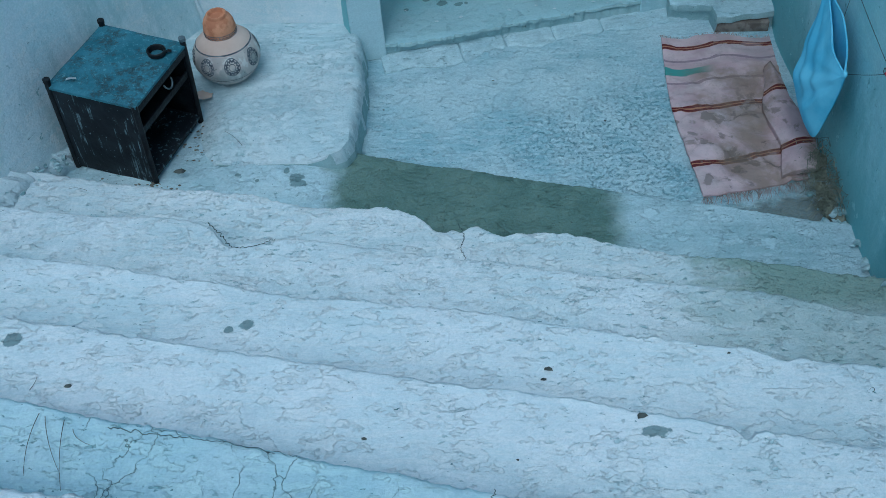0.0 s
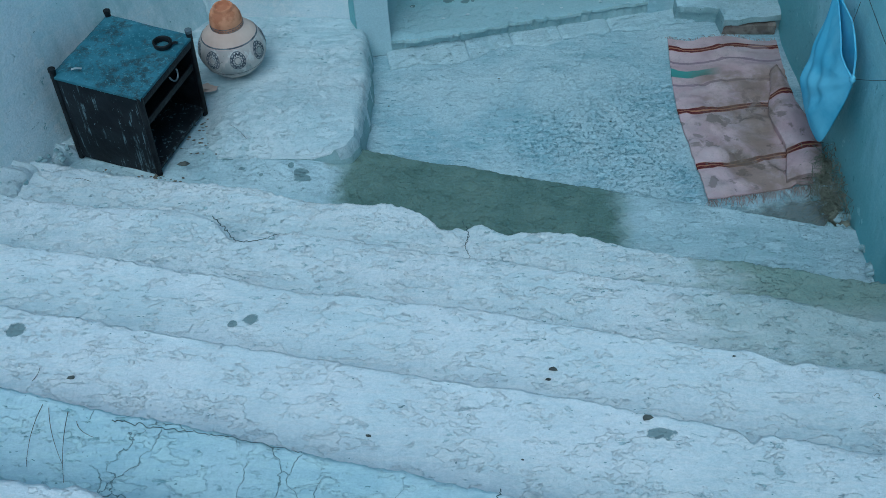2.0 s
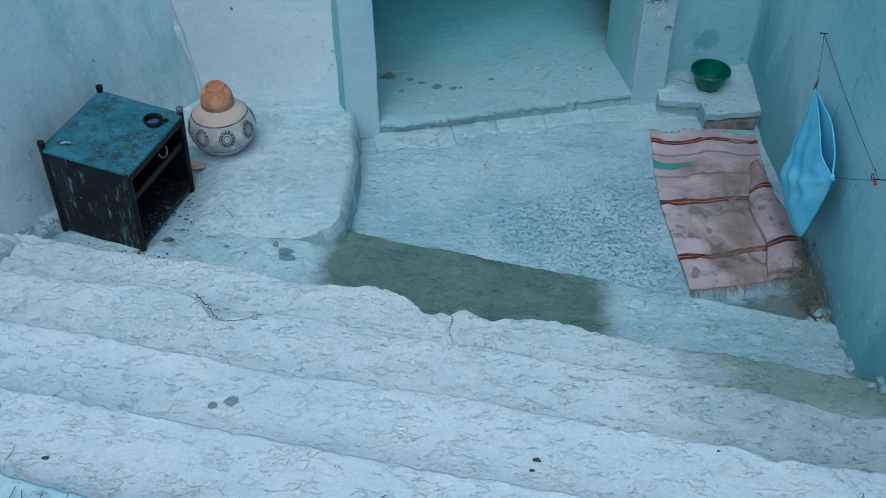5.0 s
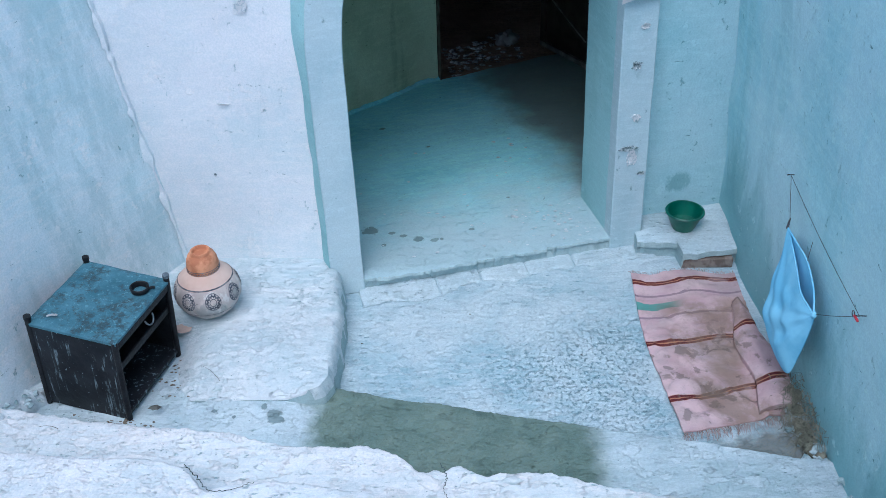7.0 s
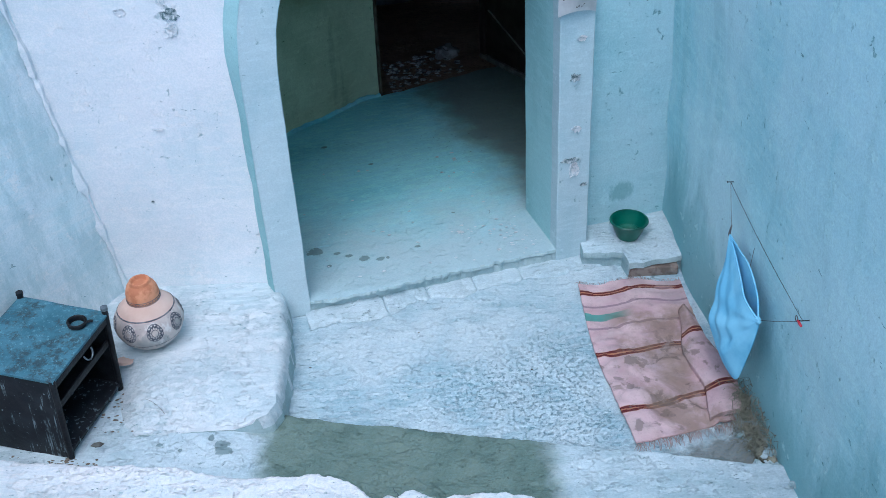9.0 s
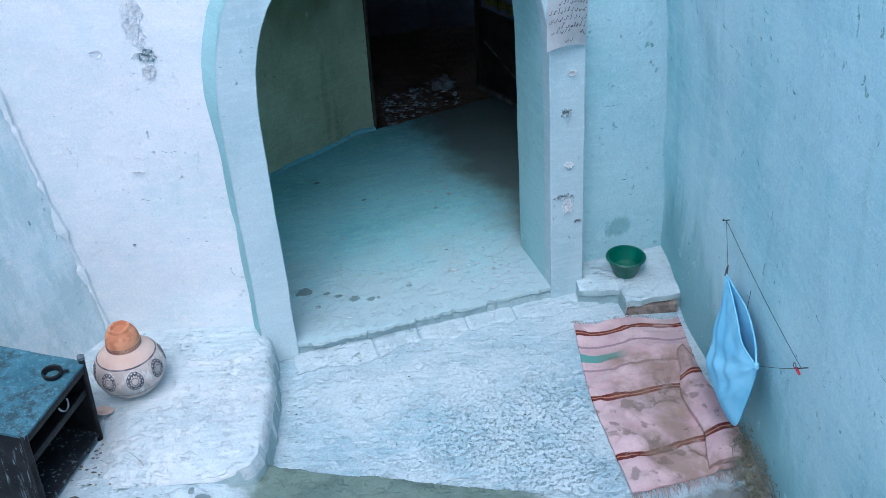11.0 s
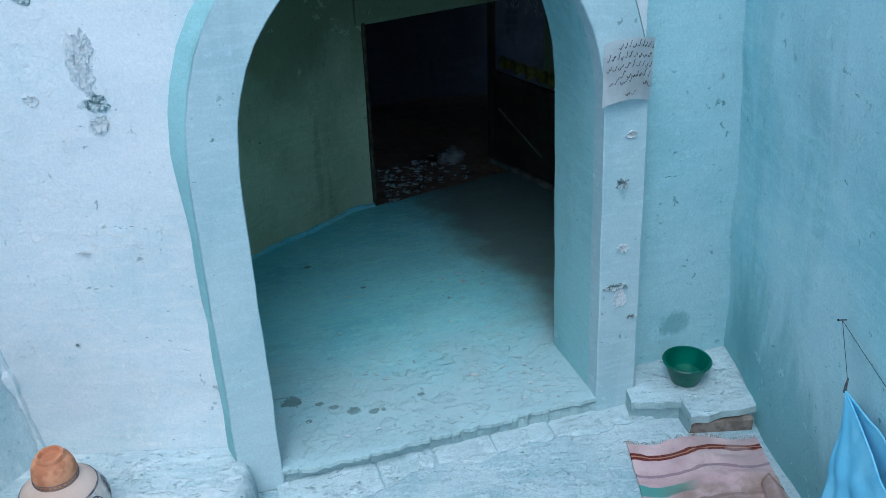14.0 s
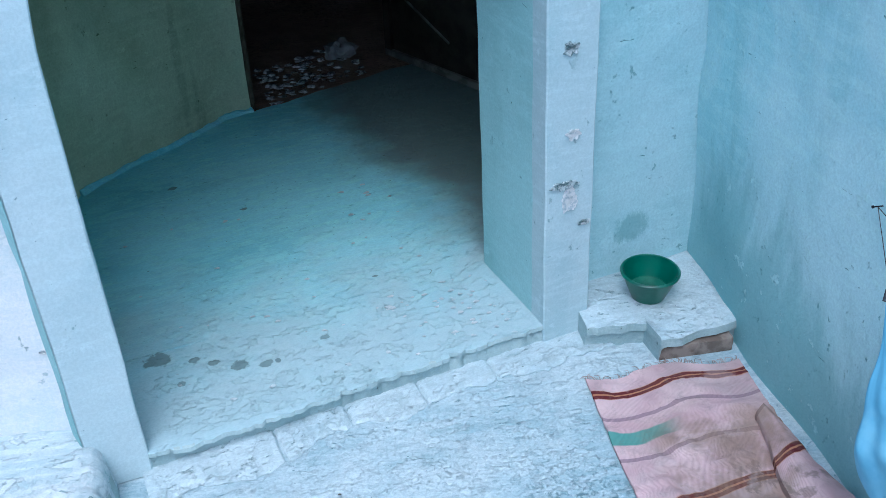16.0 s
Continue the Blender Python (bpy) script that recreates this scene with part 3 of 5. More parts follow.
m_wall_nook = plaster("nook_limewash", (0.50, 0.73, 0.79), (0.40, 0.66, 0.72), (0.12, 0.34, 0.38), 0.15, 0.3, 12.0, blot=(1.30, 0.275, 0.075))
wall("wall_nook", [n0.xy, n1.xy], -0.05, 3.3, -0.25, m_wall_nook, "blue-washed plaster wall of the nook beside the arch", rough=0.01, seed=6.0)
# unseen wall, added to close the court; kept low to let sky in
wall("wall_rear", [(1.9, -2.6), (-2.9, -2.6)], -0.05, 2.5, -0.3, m_wall, "plain unseen plaster wall added to close the court behind the steps", seg=0.3)



def build_corner_bead():
    """Ragged whitish plaster smeared down the corner between the side wall and the white wall."""
    rnd = random.Random(17)
    rows = []
    for i in range(260):
        z = 0.17 + 2.4 * i / 259
        x = -1.158 - 0.132 * (z + 0.05) + 0.006 * fbm(0, z, 2, 4, 6)
        w = max(0.002, 0.007 + 0.012 * fbm(3, z, 1, 5, 7))
        rows.append([(x - w, 3.852 - w * 1.6, z), (x - w * 0.2, 3.844 - w * 0.5 - 0.004 * rnd.random(), z), (x + w, 3.845 - 0.003 * rnd.random(), z), (x + w, 3.90, z), (x - w, 3.90, z)])
    ob = obj("trim_corner", loft(rows, closed=True, caps=True), m_wall_white)
    tagged(ob, "ragged whitish plaster joint down the wall corner", "trim", kind="structure")


build_corner_bead()

# ---- room behind the arch ----
def build_indoor_floor():
    rows = []
    n = 220
    for i in range(n + 1):
        u = -0.002 + 1.294 * i / n
        lip = -0.022 + 0.014 * fbm(u, 3, 1, 4, 5) + 0.009 * fbm(u, 8, 1, 5, 30) + 0.02 * bump(u, 0.02, 0.05) + (0.014 if u > 0.58 else 0) + (0.012 if u > 0.95 else 0)
        top = 0.082 + 0.004 * fbm(u, 1, 1, 3, 6)
        dent = 0.008 * fbm(u, 5, 3, 4, 18)
        col = [(u, 0.012, -0.04), (u, 0.008 + dent, 0.02), (u, lip + 0.014 + dent, 0.05), (u, lip, top - 0.016), (u, lip + 0.003, top - 0.003), (u, lip + 0.012, top)]
        for j in range(1, 13):
            v = lip + 0.012 + (0.478 - lip) * j / 12
            col.append((u, v, 0.082 + 0.005 * fbm(u, v, 0, 4, 4)))
        col.append((u, 0.5, -0.04))
        rows.append(col)
    bm = loft(rows, closed=True, caps=True)
    rows = []
    for i in range(81):
        u = -1.3 + 3.4 * i / 80
        back = 2.11 + 0.2126 * (u - 0.876) + 0.012 * fbm(u, 2, 9, 4, 7)
        rows.append([(u, 0.43, -0.04)] + [(u, 0.44 + (back - 0.44) * j / 30, 0.081 + 0.006 * fbm(u, 0.44 + (back - 0.44) * j / 30, 0, 4, 3)) for j in range(31)] + [(u, back + 0.012, 0.06), (u, back + 0.01, -0.04)])
    b2 = loft(rows, closed=True, caps=True)
    me = bpy.data.meshes.new("tmp")
    b2.to_mesh(me)
    bm.from_mesh(me)
    b2.free()
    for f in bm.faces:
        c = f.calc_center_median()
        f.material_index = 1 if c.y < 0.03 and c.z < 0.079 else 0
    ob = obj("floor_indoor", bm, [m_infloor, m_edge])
    ob.matrix_world = ARCH
    return tagged(ob, "pale dusty cement floor behind the arch with a broken front edge", "floor", kind="structure")


build_indoor_floor()


def build_apron():
    """The cracked, slightly raised cement patch before the doorway."""
    rows, n = [], 200
    for i in range(n + 1):
        u = -0.03 + 1.62 * i / n
        front = -0.10 + 0.035 * fbm(u, 2, 7, 3, 3.5) + 0.012 * fbm(u, 5, 7, 4, 22) - 0.035 * bump(u, 0.72, 0.06) - 0.05 * bump(u, 0.3, 0.12)
        gap = -0.012 * (bump(u, 0.585, 0.006) + bump(u, 0.83, 0.005) + bump(u, 1.08, 0.006) + bump(u, 0.36, 0.004))
        col = [(u, 0.05, -0.03), (u, front, -0.03), (u, front - 0.004, 0.004 + gap), (u, front + 0.006, 0.011 + gap)]
        col += [(u, front + 0.006 + (0.044 - front) * j / 6, 0.012 + gap + 0.006 * fbm(u, j * 0.1, 2, 4, 9) + 0.006 * j / 6) for j in range(1, 7)]
        rows.append(col)
    ob = obj("threshold_patch", loft(rows, closed=True, caps=True), m_nook)
    ob.matrix_world = ARCH
    tagged(ob, "cracked cement patch along the foot of the doorway", "threshold", kind="structure")


build_apron()
INNER = [(-0.98, 4.0), (-0.72, 5.40), (-0.53, 5.63), (-0.33, 5.79), (-0.15, 6.0), (-0.05, 6.065), (0.012, 6.082)]
wall("wall_indoor_left", INNER, 0.0, 2.9, -0.25, m_inner, "grimy olive-grey plaster wall inside the arch, shade painted on its upper part", seed=2.0)


def build_cove():
    """The uneven ridge of whitish cement where the inner wall meets the floor."""
    pts = [Vector((*p, 0)) for p in INNER[1:]]
    rows = []
    for a, b in zip(pts, pts[1:]):
        d = (b - a).normalized()
        out = Vector((d.y, -d.x, 0))
        for i in range(14):
            p = a.lerp(b, i / 14)
            w = 0.018 + 0.010 * fbm(p.x, p.y, 1, 4, 9)
            h = 0.10 + 0.012 * fbm(p.x, p.y, 4, 4, 12)
            rows.append([(p - out * 0.02) + Vector((0, 0, 0.05)), p - out * 0.02 + Vector((0, 0, h)), p + out * 0.012 + Vector((0, 0, h)), p + out * (w + 0.004) + Vector((0, 0, 0.092)), p + out * (w + 0.014) + Vector((0, 0, 0.07))])
    ob = obj("baseboard", loft(rows, closed=True, caps=True), m_infloor)
    tagged(ob, "uneven cement ridge along the foot of the inner wall", "baseboard", kind="structure")


build_cove()
bm = bmesh.new()
box(bm, -0.04, -0.02, 1.15, 1.75, 0.24, 2.9)
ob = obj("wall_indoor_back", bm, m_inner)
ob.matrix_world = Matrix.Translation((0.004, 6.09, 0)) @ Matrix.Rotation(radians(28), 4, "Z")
tagged(ob, "grimy plaster wall above a dark low opening, darkened as if shaded", "wall", kind="structure")
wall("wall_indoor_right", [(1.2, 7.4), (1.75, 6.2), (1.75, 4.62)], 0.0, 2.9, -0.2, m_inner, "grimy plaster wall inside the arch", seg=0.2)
wall("wall_dark_room", [(-0.25, 6.28), (-0.55, 7.9), (1.6, 8.2), (2.0, 7.2)], -0.1, 2.9, -0.2, m_backroom, "near-black wall of the dark back room", seg=0.15, seed=3.0)
grid("floor_dark_room", -0.8, 2.4, 5.9, 8.4, 0.035, m_darkfloor, "dark earth floor of the back room", "floor", 0.1, 0.02, 5.0)
bm = bmesh.new()
box(bm, -2.0, 4.05, 2.9, 2.6, 8.6, 3.05)
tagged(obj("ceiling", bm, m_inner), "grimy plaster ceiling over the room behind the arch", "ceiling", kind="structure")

# ---- nook slab and bowl ----
def build_slab():
    """The broken cement ledge in the nook."""
    line = [(1.06, 4.07), (1.26, 4.052), (1.272, 3.945), (1.58, 4.005)]
    rows = []
    for (x0, y0), (x1, y1) in zip(line, line[1:]):
        k = max(2, int(math.hypot(x1 - x0, y1 - y0) / 0.012))
        for i in range(k):
            x, y = x0 + (x1 - x0) * i / k, y0 + (y1 - y0) * i / k
            j = 0.012 * fbm(x, y, 3, 5, 16)
            top = 0.096 + 0.004 * fbm(x, y, 1, 3, 8)
            rows.append([(x, 4.5, -0.04), (x, y + 0.012 + j, -0.04), (x, y + 0.012 + j * 0.4, 0.055), (x, y - 0.004 + j, 0.062), (x, y + j, top - 0.006), (x, y + 0.008 + j, top),
                         (x, y + 0.15, 0.098 + 0.005 * fbm(x, y + 0.15, 0, 3, 6)), (x, 4.5, 0.1)])
    bm = loft(rows, closed=True, caps=True)
    bm.normal_update()
    for f in bm.faces:
        f.material_index = 1 if abs(f.normal.z) < 0.4 else 0
    ob = obj("ledge", bm, [m_nook, m_edge])
    return tagged(ob, "low broken cement ledge with a ragged front edge", "ledge", kind="structure")


build_slab()
m_brick = simple("old_brick", (0.16, 0.13, 0.11), (0.28, 0.24, 0.21), 18, 0.95, 0.004)
bm = bmesh.new()
box(bm, 1.275, 3.962, 0.0, 1.53, 4.06, 0.052, 0.006)
ob = obj("ledge_brick", bm, m_brick)
tagged(ob, "bare grey-brown bricks under the broken ledge", "brick", kind="structure")

m_green = simple("green_plastic", (0.004, 0.16, 0.11), (0.01, 0.22, 0.15), 10, 0.32, 0.0006, spec=0.5)
m_green.node_tree.nodes["Principled BSDF"].inputs["Transmission Weight"].default_value = 0.5


def build_bowl():
    t = thing("plastic_bowl", pose(1.312, 4.185, 0.101), "green translucent plastic bowl standing on the nook ledge", "bowl")
    out = [(0.0, 0.004), (0.05, 0.0), (0.056, 0.002), (0.066, 0.025), (0.078, 0.055), (0.088, 0.085), (0.093, 0.1)]
    inn = [(0.088, 0.1), (0.084, 0.085), (0.074, 0.055), (0.062, 0.027), (0.05, 0.009), (0.0, 0.008)]
    part("body", lathe(out + inn, 48), m_green, t)
    part("rim", lathe([(0.091, 0.094), (0.099, 0.096), (0.1005, 0.101), (0.097, 0.105), (0.09, 0.104), (0.0885, 0.099), (0.091, 0.094)], 48), m_green, t, "rolled green rim")
    part("water", lathe([(0.0, 0.036), (0.064, 0.036), (0.064, 0.034), (0.0, 0.034)], 32), simple("dirty_water", (0.015, 0.12, 0.085), (0.03, 0.17, 0.12), 9, 0.08, 0.0), t, "shallow greenish water")


build_bowl()

# ---- water jar ----
m_clay = simple("buff_clay", (0.55, 0.40, 0.33), (0.66, 0.52, 0.45), 6, 0.75, 0.002, low=0.3, high=0.7)
def stained_slip():
    n = Nodes("stained_grey_slip")
    base = n.mix(n.ramp(n.noise(7, 6, 0.65), 0.38, 0.62), (0.42, 0.38, 0.36), (0.60, 0.54, 0.50))
    base = n.mix(n.ramp(n.noise(14, 8, 0.7, offset=(2, 3, 1)), 0.52, 0.58, 0, 0.7), base, (0.66, 0.66, 0.64))
    base = n.mix(n.ramp(n.noise(11, 7, 0.7, stretch=(1, 1, 0.4), offset=(5, 1, 2)), 0.56, 0.62, 0, 0.6), base, (0.30, 0.33, 0.32))
    base = n.mix(n.ramp(n.noise(60, 3, 0.5), 0.68, 0.70, 0, 0.6), base, (0.15, 0.15, 0.15))
    return n.finish(base, 0.75, n.noise(50, 6, 0.7), 0.0018)


m_slip = stained_slip()
m_terra = simple("terracotta", (0.46, 0.18, 0.09), (0.66, 0.31, 0.17), 16, 0.75, 0.002, detail=8, low=0.4, high=0.6)
m_ink = simple("dark_painted_lines", (0.06, 0.07, 0.09), (0.19, 0.20, 0.22), 40, 0.7, 0.0005)
JAR = [(0.0, 0.0), (0.055, 0.002), (0.098, 0.018), (0.13, 0.05), (0.147, 0.085), (0.150, 0.112), (0.143, 0.142), (0.125, 0.172), (0.1, 0.196), (0.076, 0.212), (0.06, 0.22)]


def jar_r(z):
    for (r0, z0), (r1, z1) in zip(JAR, JAR[1:]):
        if z0 <= z <= z1:
            k = (z - z0) / (z1 - z0)
            return r0 + (r1 - r0) * k
    return 0.06


def on_jar(angle, z, lift=0.0012):
    r = jar_r(z) + lift
    return (r * math.cos(angle), r * math.sin(angle), z)


def jar_line(z, w, seg=64):
    return loft([[on_jar(2 * math.pi * i / seg, z - w / 2), on_jar(2 * math.pi * i / seg, z + w / 2)] for i in range(seg + 1)])


def patch_ring(a0, z0, r0, r1, seg=28, bm=None, wob=0.0):
    rows = []
    for i in range(seg + 1):
        t = 2 * math.pi * i / seg
        k = 1 + wob * math.cos(12 * t)
        rows.append([on_jar(a0 + r * k * math.cos(t) / 0.158, z0 + r * k * math.sin(t)) for r in (r0, (r0 + r1) / 2, r1)])
    return loft(rows)


def build_jar():
    t = thing("water_jar", pose(-0.985, 3.462, 0.172, 0, 0, 12) @ Matrix.Diagonal((1, 1, 1.08, 1)), "round buff clay water jar painted with dark rosettes", "jar")
    dense = []
    for (r0, z0), (r1, z1) in zip(JAR, JAR[1:]):
        dense += [(r0 + (r1 - r0) * i / 3, z0 + (z1 - z0) * i / 3) for i in range(3)]
    dense.append(JAR[-1])
    low = [p for p in dense if p[1] <= 0.173]
    high = [p for p in dense if p[1] >= 0.171]
    part("belly", lathe(low, 56), m_slip, t, "greyish slip-washed belly")
    part("shoulder", lathe(high + [(0.05, 0.226), (0.052, 0.24)], 56), m_clay, t, "pinkish buff clay shoulder")
    part("painted_band", jar_line(0.176, 0.0045), m_ink, t, "dark painted line round the shoulder")
    part("painted_band", jar_line(0.062, 0.003), m_ink, t, "dark painted line round the foot")
    for i in range(8):
        a = 2 * math.pi * i / 8 + 0.2
        ros = part("rosette", patch_ring(a, 0.128, 0.034, 0.038), m_ink, t, "dark painted rosette")
        part("petals", patch_ring(a, 0.128, 0.022, 0.032, 96, wob=0.13), m_ink, ros)
        part("centre_ring", patch_ring(a, 0.128, 0.014, 0.017), m_ink, ros)
    b = thing("clay_bowl", pose(-0.985, 3.464, 0.172 + 0.224) @ Matrix.Diagonal((1, 1, 1.05, 1)), "small terracotta bowl turned upside down over the jar's mouth", "bowl")
    part("body", lathe([(0.060, 0.0), (0.068, 0.001), (0.0715, 0.008), (0.071, 0.034), (0.067, 0.058), (0.058, 0.078), (0.047, 0.086), (0.045, 0.096), (0.042, 0.099), (0.037, 0.098), (0.034, 0.088), (0.030, 0.084), (0.0, 0.084)], 48), m_terra, b)
    bm = bmesh.new()
    for i in range(30):
        a = 2 * math.pi * i / 30
        c, s = math.cos(a), math.sin(a)
        pts = [(0.0715 * math.cos(a + d), 0.0715 * math.sin(a + d), z) for d, z in ((0, 0.012), (0.08, 0.02), (0.16, 0.012))]
        tube(bm, pts, 0.0018, 5)
    for z in (0.008, 0.025):
        tube(bm, [(0.0708 * math.cos(2 * math.pi * i / 40), 0.0708 * math.sin(2 * math.pi * i / 40), z) for i in range(41)], 0.0017, 5)
    part("painted_border", bm, m_ink, b, "dark scalloped painted border")


build_jar()
bm = bmesh.new()
lump(bm, (-1.105, 3.335, 0.155), (0.042, 0.026, 0.006), 2.0, 3, 0.5)
tagged(obj("clay_shard", bm, m_clay), "broken buff clay shard lying beside the jar", "shard")

# ---- old metal stand ----
m_black = simple("sooty_black_paint", (0.004, 0.005, 0.007), (0.012, 0.015, 0.018), 14, 0.6, 0.003, spec=0.3)


def streaked_black():
    n = Nodes("drip_streaked_black_paint")
    base = n.mix(n.ramp(n.noise(9, 5, 0.6), 0.35, 0.65), (0.004, 0.006, 0.009), (0.014, 0.018, 0.023))
    drips = n.ramp(n.noise(60, 5, 0.65, stretch=(1, 1, 0.07)), 0.57, 0.63, 0, 0.7)
    low = n.ramp(n.noise(9, 4, 0.6), 0.42, 0.56)
    base = n.mix(n.maths("MULTIPLY", drips, low), base, (0.22, 0.3, 0.33))
    fleck = n.ramp(n.noise(75, 3, 0.6), 0.68, 0.73, 0, 0.8)
    base = n.mix(fleck, base, (0.28, 0.36, 0.4))
    return n.finish(base, 0.6, n.noise(40, 4, 0.6), 0.002, 0, 0.3)


def dusty_top():
    n = Nodes("dusty_blue_paint")
    base = n.mix(n.ramp(n.noise(5, 6, 0.65), 0.35, 0.65), (0.03, 0.12, 0.165), (0.07, 0.20, 0.26))
    worn = n.ramp(n.noise(8, 12, 0.82, offset=(2, 1, 0)), 0.49, 0.60, 0, 0.9)
    base = n.mix(worn, base, (0.02, 0.045, 0.055))
    dust = n.ramp(n.noise(48, 8, 0.8), 0.54, 0.62, 0, 0.75)
    base = n.mix(dust, base, (0.14, 0.32, 0.38))
    return n.finish(base, n.ramp(worn, 0, 1, 0.75, 0.45), n.noise(60, 5, 0.7), 0.003, 0, 0.4)


m_streak, m_dusty = streaked_black(), dusty_top()
m_grey = simple("worn_grey_metal", (0.10, 0.13, 0.15), (0.22, 0.27, 0.30), 20, 0.5, 0.001, 0.3)
STAND = pose(-1.297, 3.068, 0.10, 0, 0, -14.5) @ pose(-0.034, 0, 0, 0, 4.5, 0)


def build_stand():
    w, d, h = 0.187, 0.203, 0.435
    t = thing("metal_stand", STAND, "black drip-stained metal stand with a dusty blue top", "stand")
    for x in (-w, w):
        for y in (-d, d):
            bm = bmesh.new()
            foot = -0.005
            low = x > 0 and y < 0
            tube(bm, [(x, y, foot), (x, y, 0.2), (x, y, h - (0.004 if low else -0.022))], 0.0125, 14)
            p = part("post", bm, m_black, t)
            if low:
                continue
            bm = bmesh.new()
            tube(bm, [(x, y, h + 0.018), (x, y, h + 0.032)], 0.0145, 14)
            part("cap", bm, m_grey if (x > 0 and y > 0) else m_black, p)
    rows = []
    for i in range(25):
        x = -w - 0.01 + (2 * w + 0.02) * i / 24
        edge = 0.004 if i in (0, 24) else 0
        col = [(x, -d - 0.01, h - 0.012)]
        for j in range(25):
            y = -d - 0.01 + (2 * d + 0.02) * j / 24
            e2 = 0.004 if j in (0, 24) else 0
            col.append((x, y, h + 0.004 + 0.004 * fbm(x, y, 2, 3, 8) - edge - e2))
        col.append((x, d + 0.01, h - 0.012))
        rows.append(col)
    part("top_panel", loft(rows, closed=True, caps=True), m_dusty, t, "dusty blue painted top with worn patches")
    bm = bmesh.new()
    box(bm, -w, -d - 0.004, 0.004, w, -d + 0.006, h - 0.01, 0.002)
    part("front_panel", bm, m_streak, t, "black sheet panel with pale drip streaks")
    bm = bmesh.new()
    box(bm, -w, d - 0.006, 0.03, w, d + 0.004, h - 0.01, 0.002)
    part("back_panel", bm, m_black, t)
    bm = bmesh.new()
    box(bm, -w - 0.004, -d, 0.03, -w + 0.006, d, h - 0.01, 0.002)
    part("side_panel", bm, m_black, t)
    bm = bmesh.new()
    box(bm, -w, -d, 0.035, w + 0.006, d, 0.055, 0.003)
    part("bottom_shelf", bm, m_streak, t, "black bottom shelf with pale flecks")
    bm = bmesh.new()
    box(bm, -w + 0.01, -d + 0.01, 0.25, w - 0.02, d - 0.01, 0.262, 0.002)
    part("middle_shelf", bm, m_black, t)
    bm = bmesh.new()
    box(bm, w - 0.008, -d, h - 0.05, w + 0.006, d, h - 0.012, 0.002)
    part("top_rail", bm, m_black, t)
    bm = bmesh.new()
    box(bm, w - 0.012, -d + 0.012, 0.268, w - 0.004, d - 0.012, 0.30, 0.002)
    part("shelf_rail", bm, m_black, t)
    for y in (0.03,):
        bm = bmesh.new()
        tube(bm, [(w + 0.006 + 0.012 * math.sin(a), y + 0.028 * math.cos(a), h - 0.06 - 0.03 * math.sin(a)) for a in [math.pi * i / 12 for i in range(13)]], 0.0035, 6)
        part("handle", bm, m_grey, t, "bent grey wire handle")


build_stand()
r = thing("iron_ring", STAND @ pose(0.125, 0.10, 0.444, 0, 0, 20), "small black iron ring lying on the stand", "ring")
part("hoop", lathe([(0.027, 0.0), (0.036, 0.001), (0.0395, 0.020), (0.036, 0.023), (0.031, 0.020), (0.027, 0.0)], 32), m_black, r)
bm = bmesh.new()
tube(bm, [(0.036, 0, 0.01), (0.05, 0.008, 0.01), (0.058, 0.01, 0.006)], 0.006, 6)
part("lug", bm, m_black, r)
m_scrap = simple("paper_scrap", (0.6, 0.62, 0.62), (0.75, 0.77, 0.78), 20, 0.8, 0.001)
bm = loft([[(-0.02 + 0.04 * i / 4, -0.006 + 0.012 * j, 0.004 + 0.003 * math.sin(i)) for j in range(2)] for i in range(5)])
bmesh.ops.solidify(bm, geom=bm.faces[:], thickness=0.001)
ob = obj("paper_scrap", bm, m_scrap)
ob.matrix_world = STAND @ pose(-0.115, -0.15, 0.443, 0, 0, 35)
tagged(ob, "tiny torn white paper scrap on the stand", "paper")

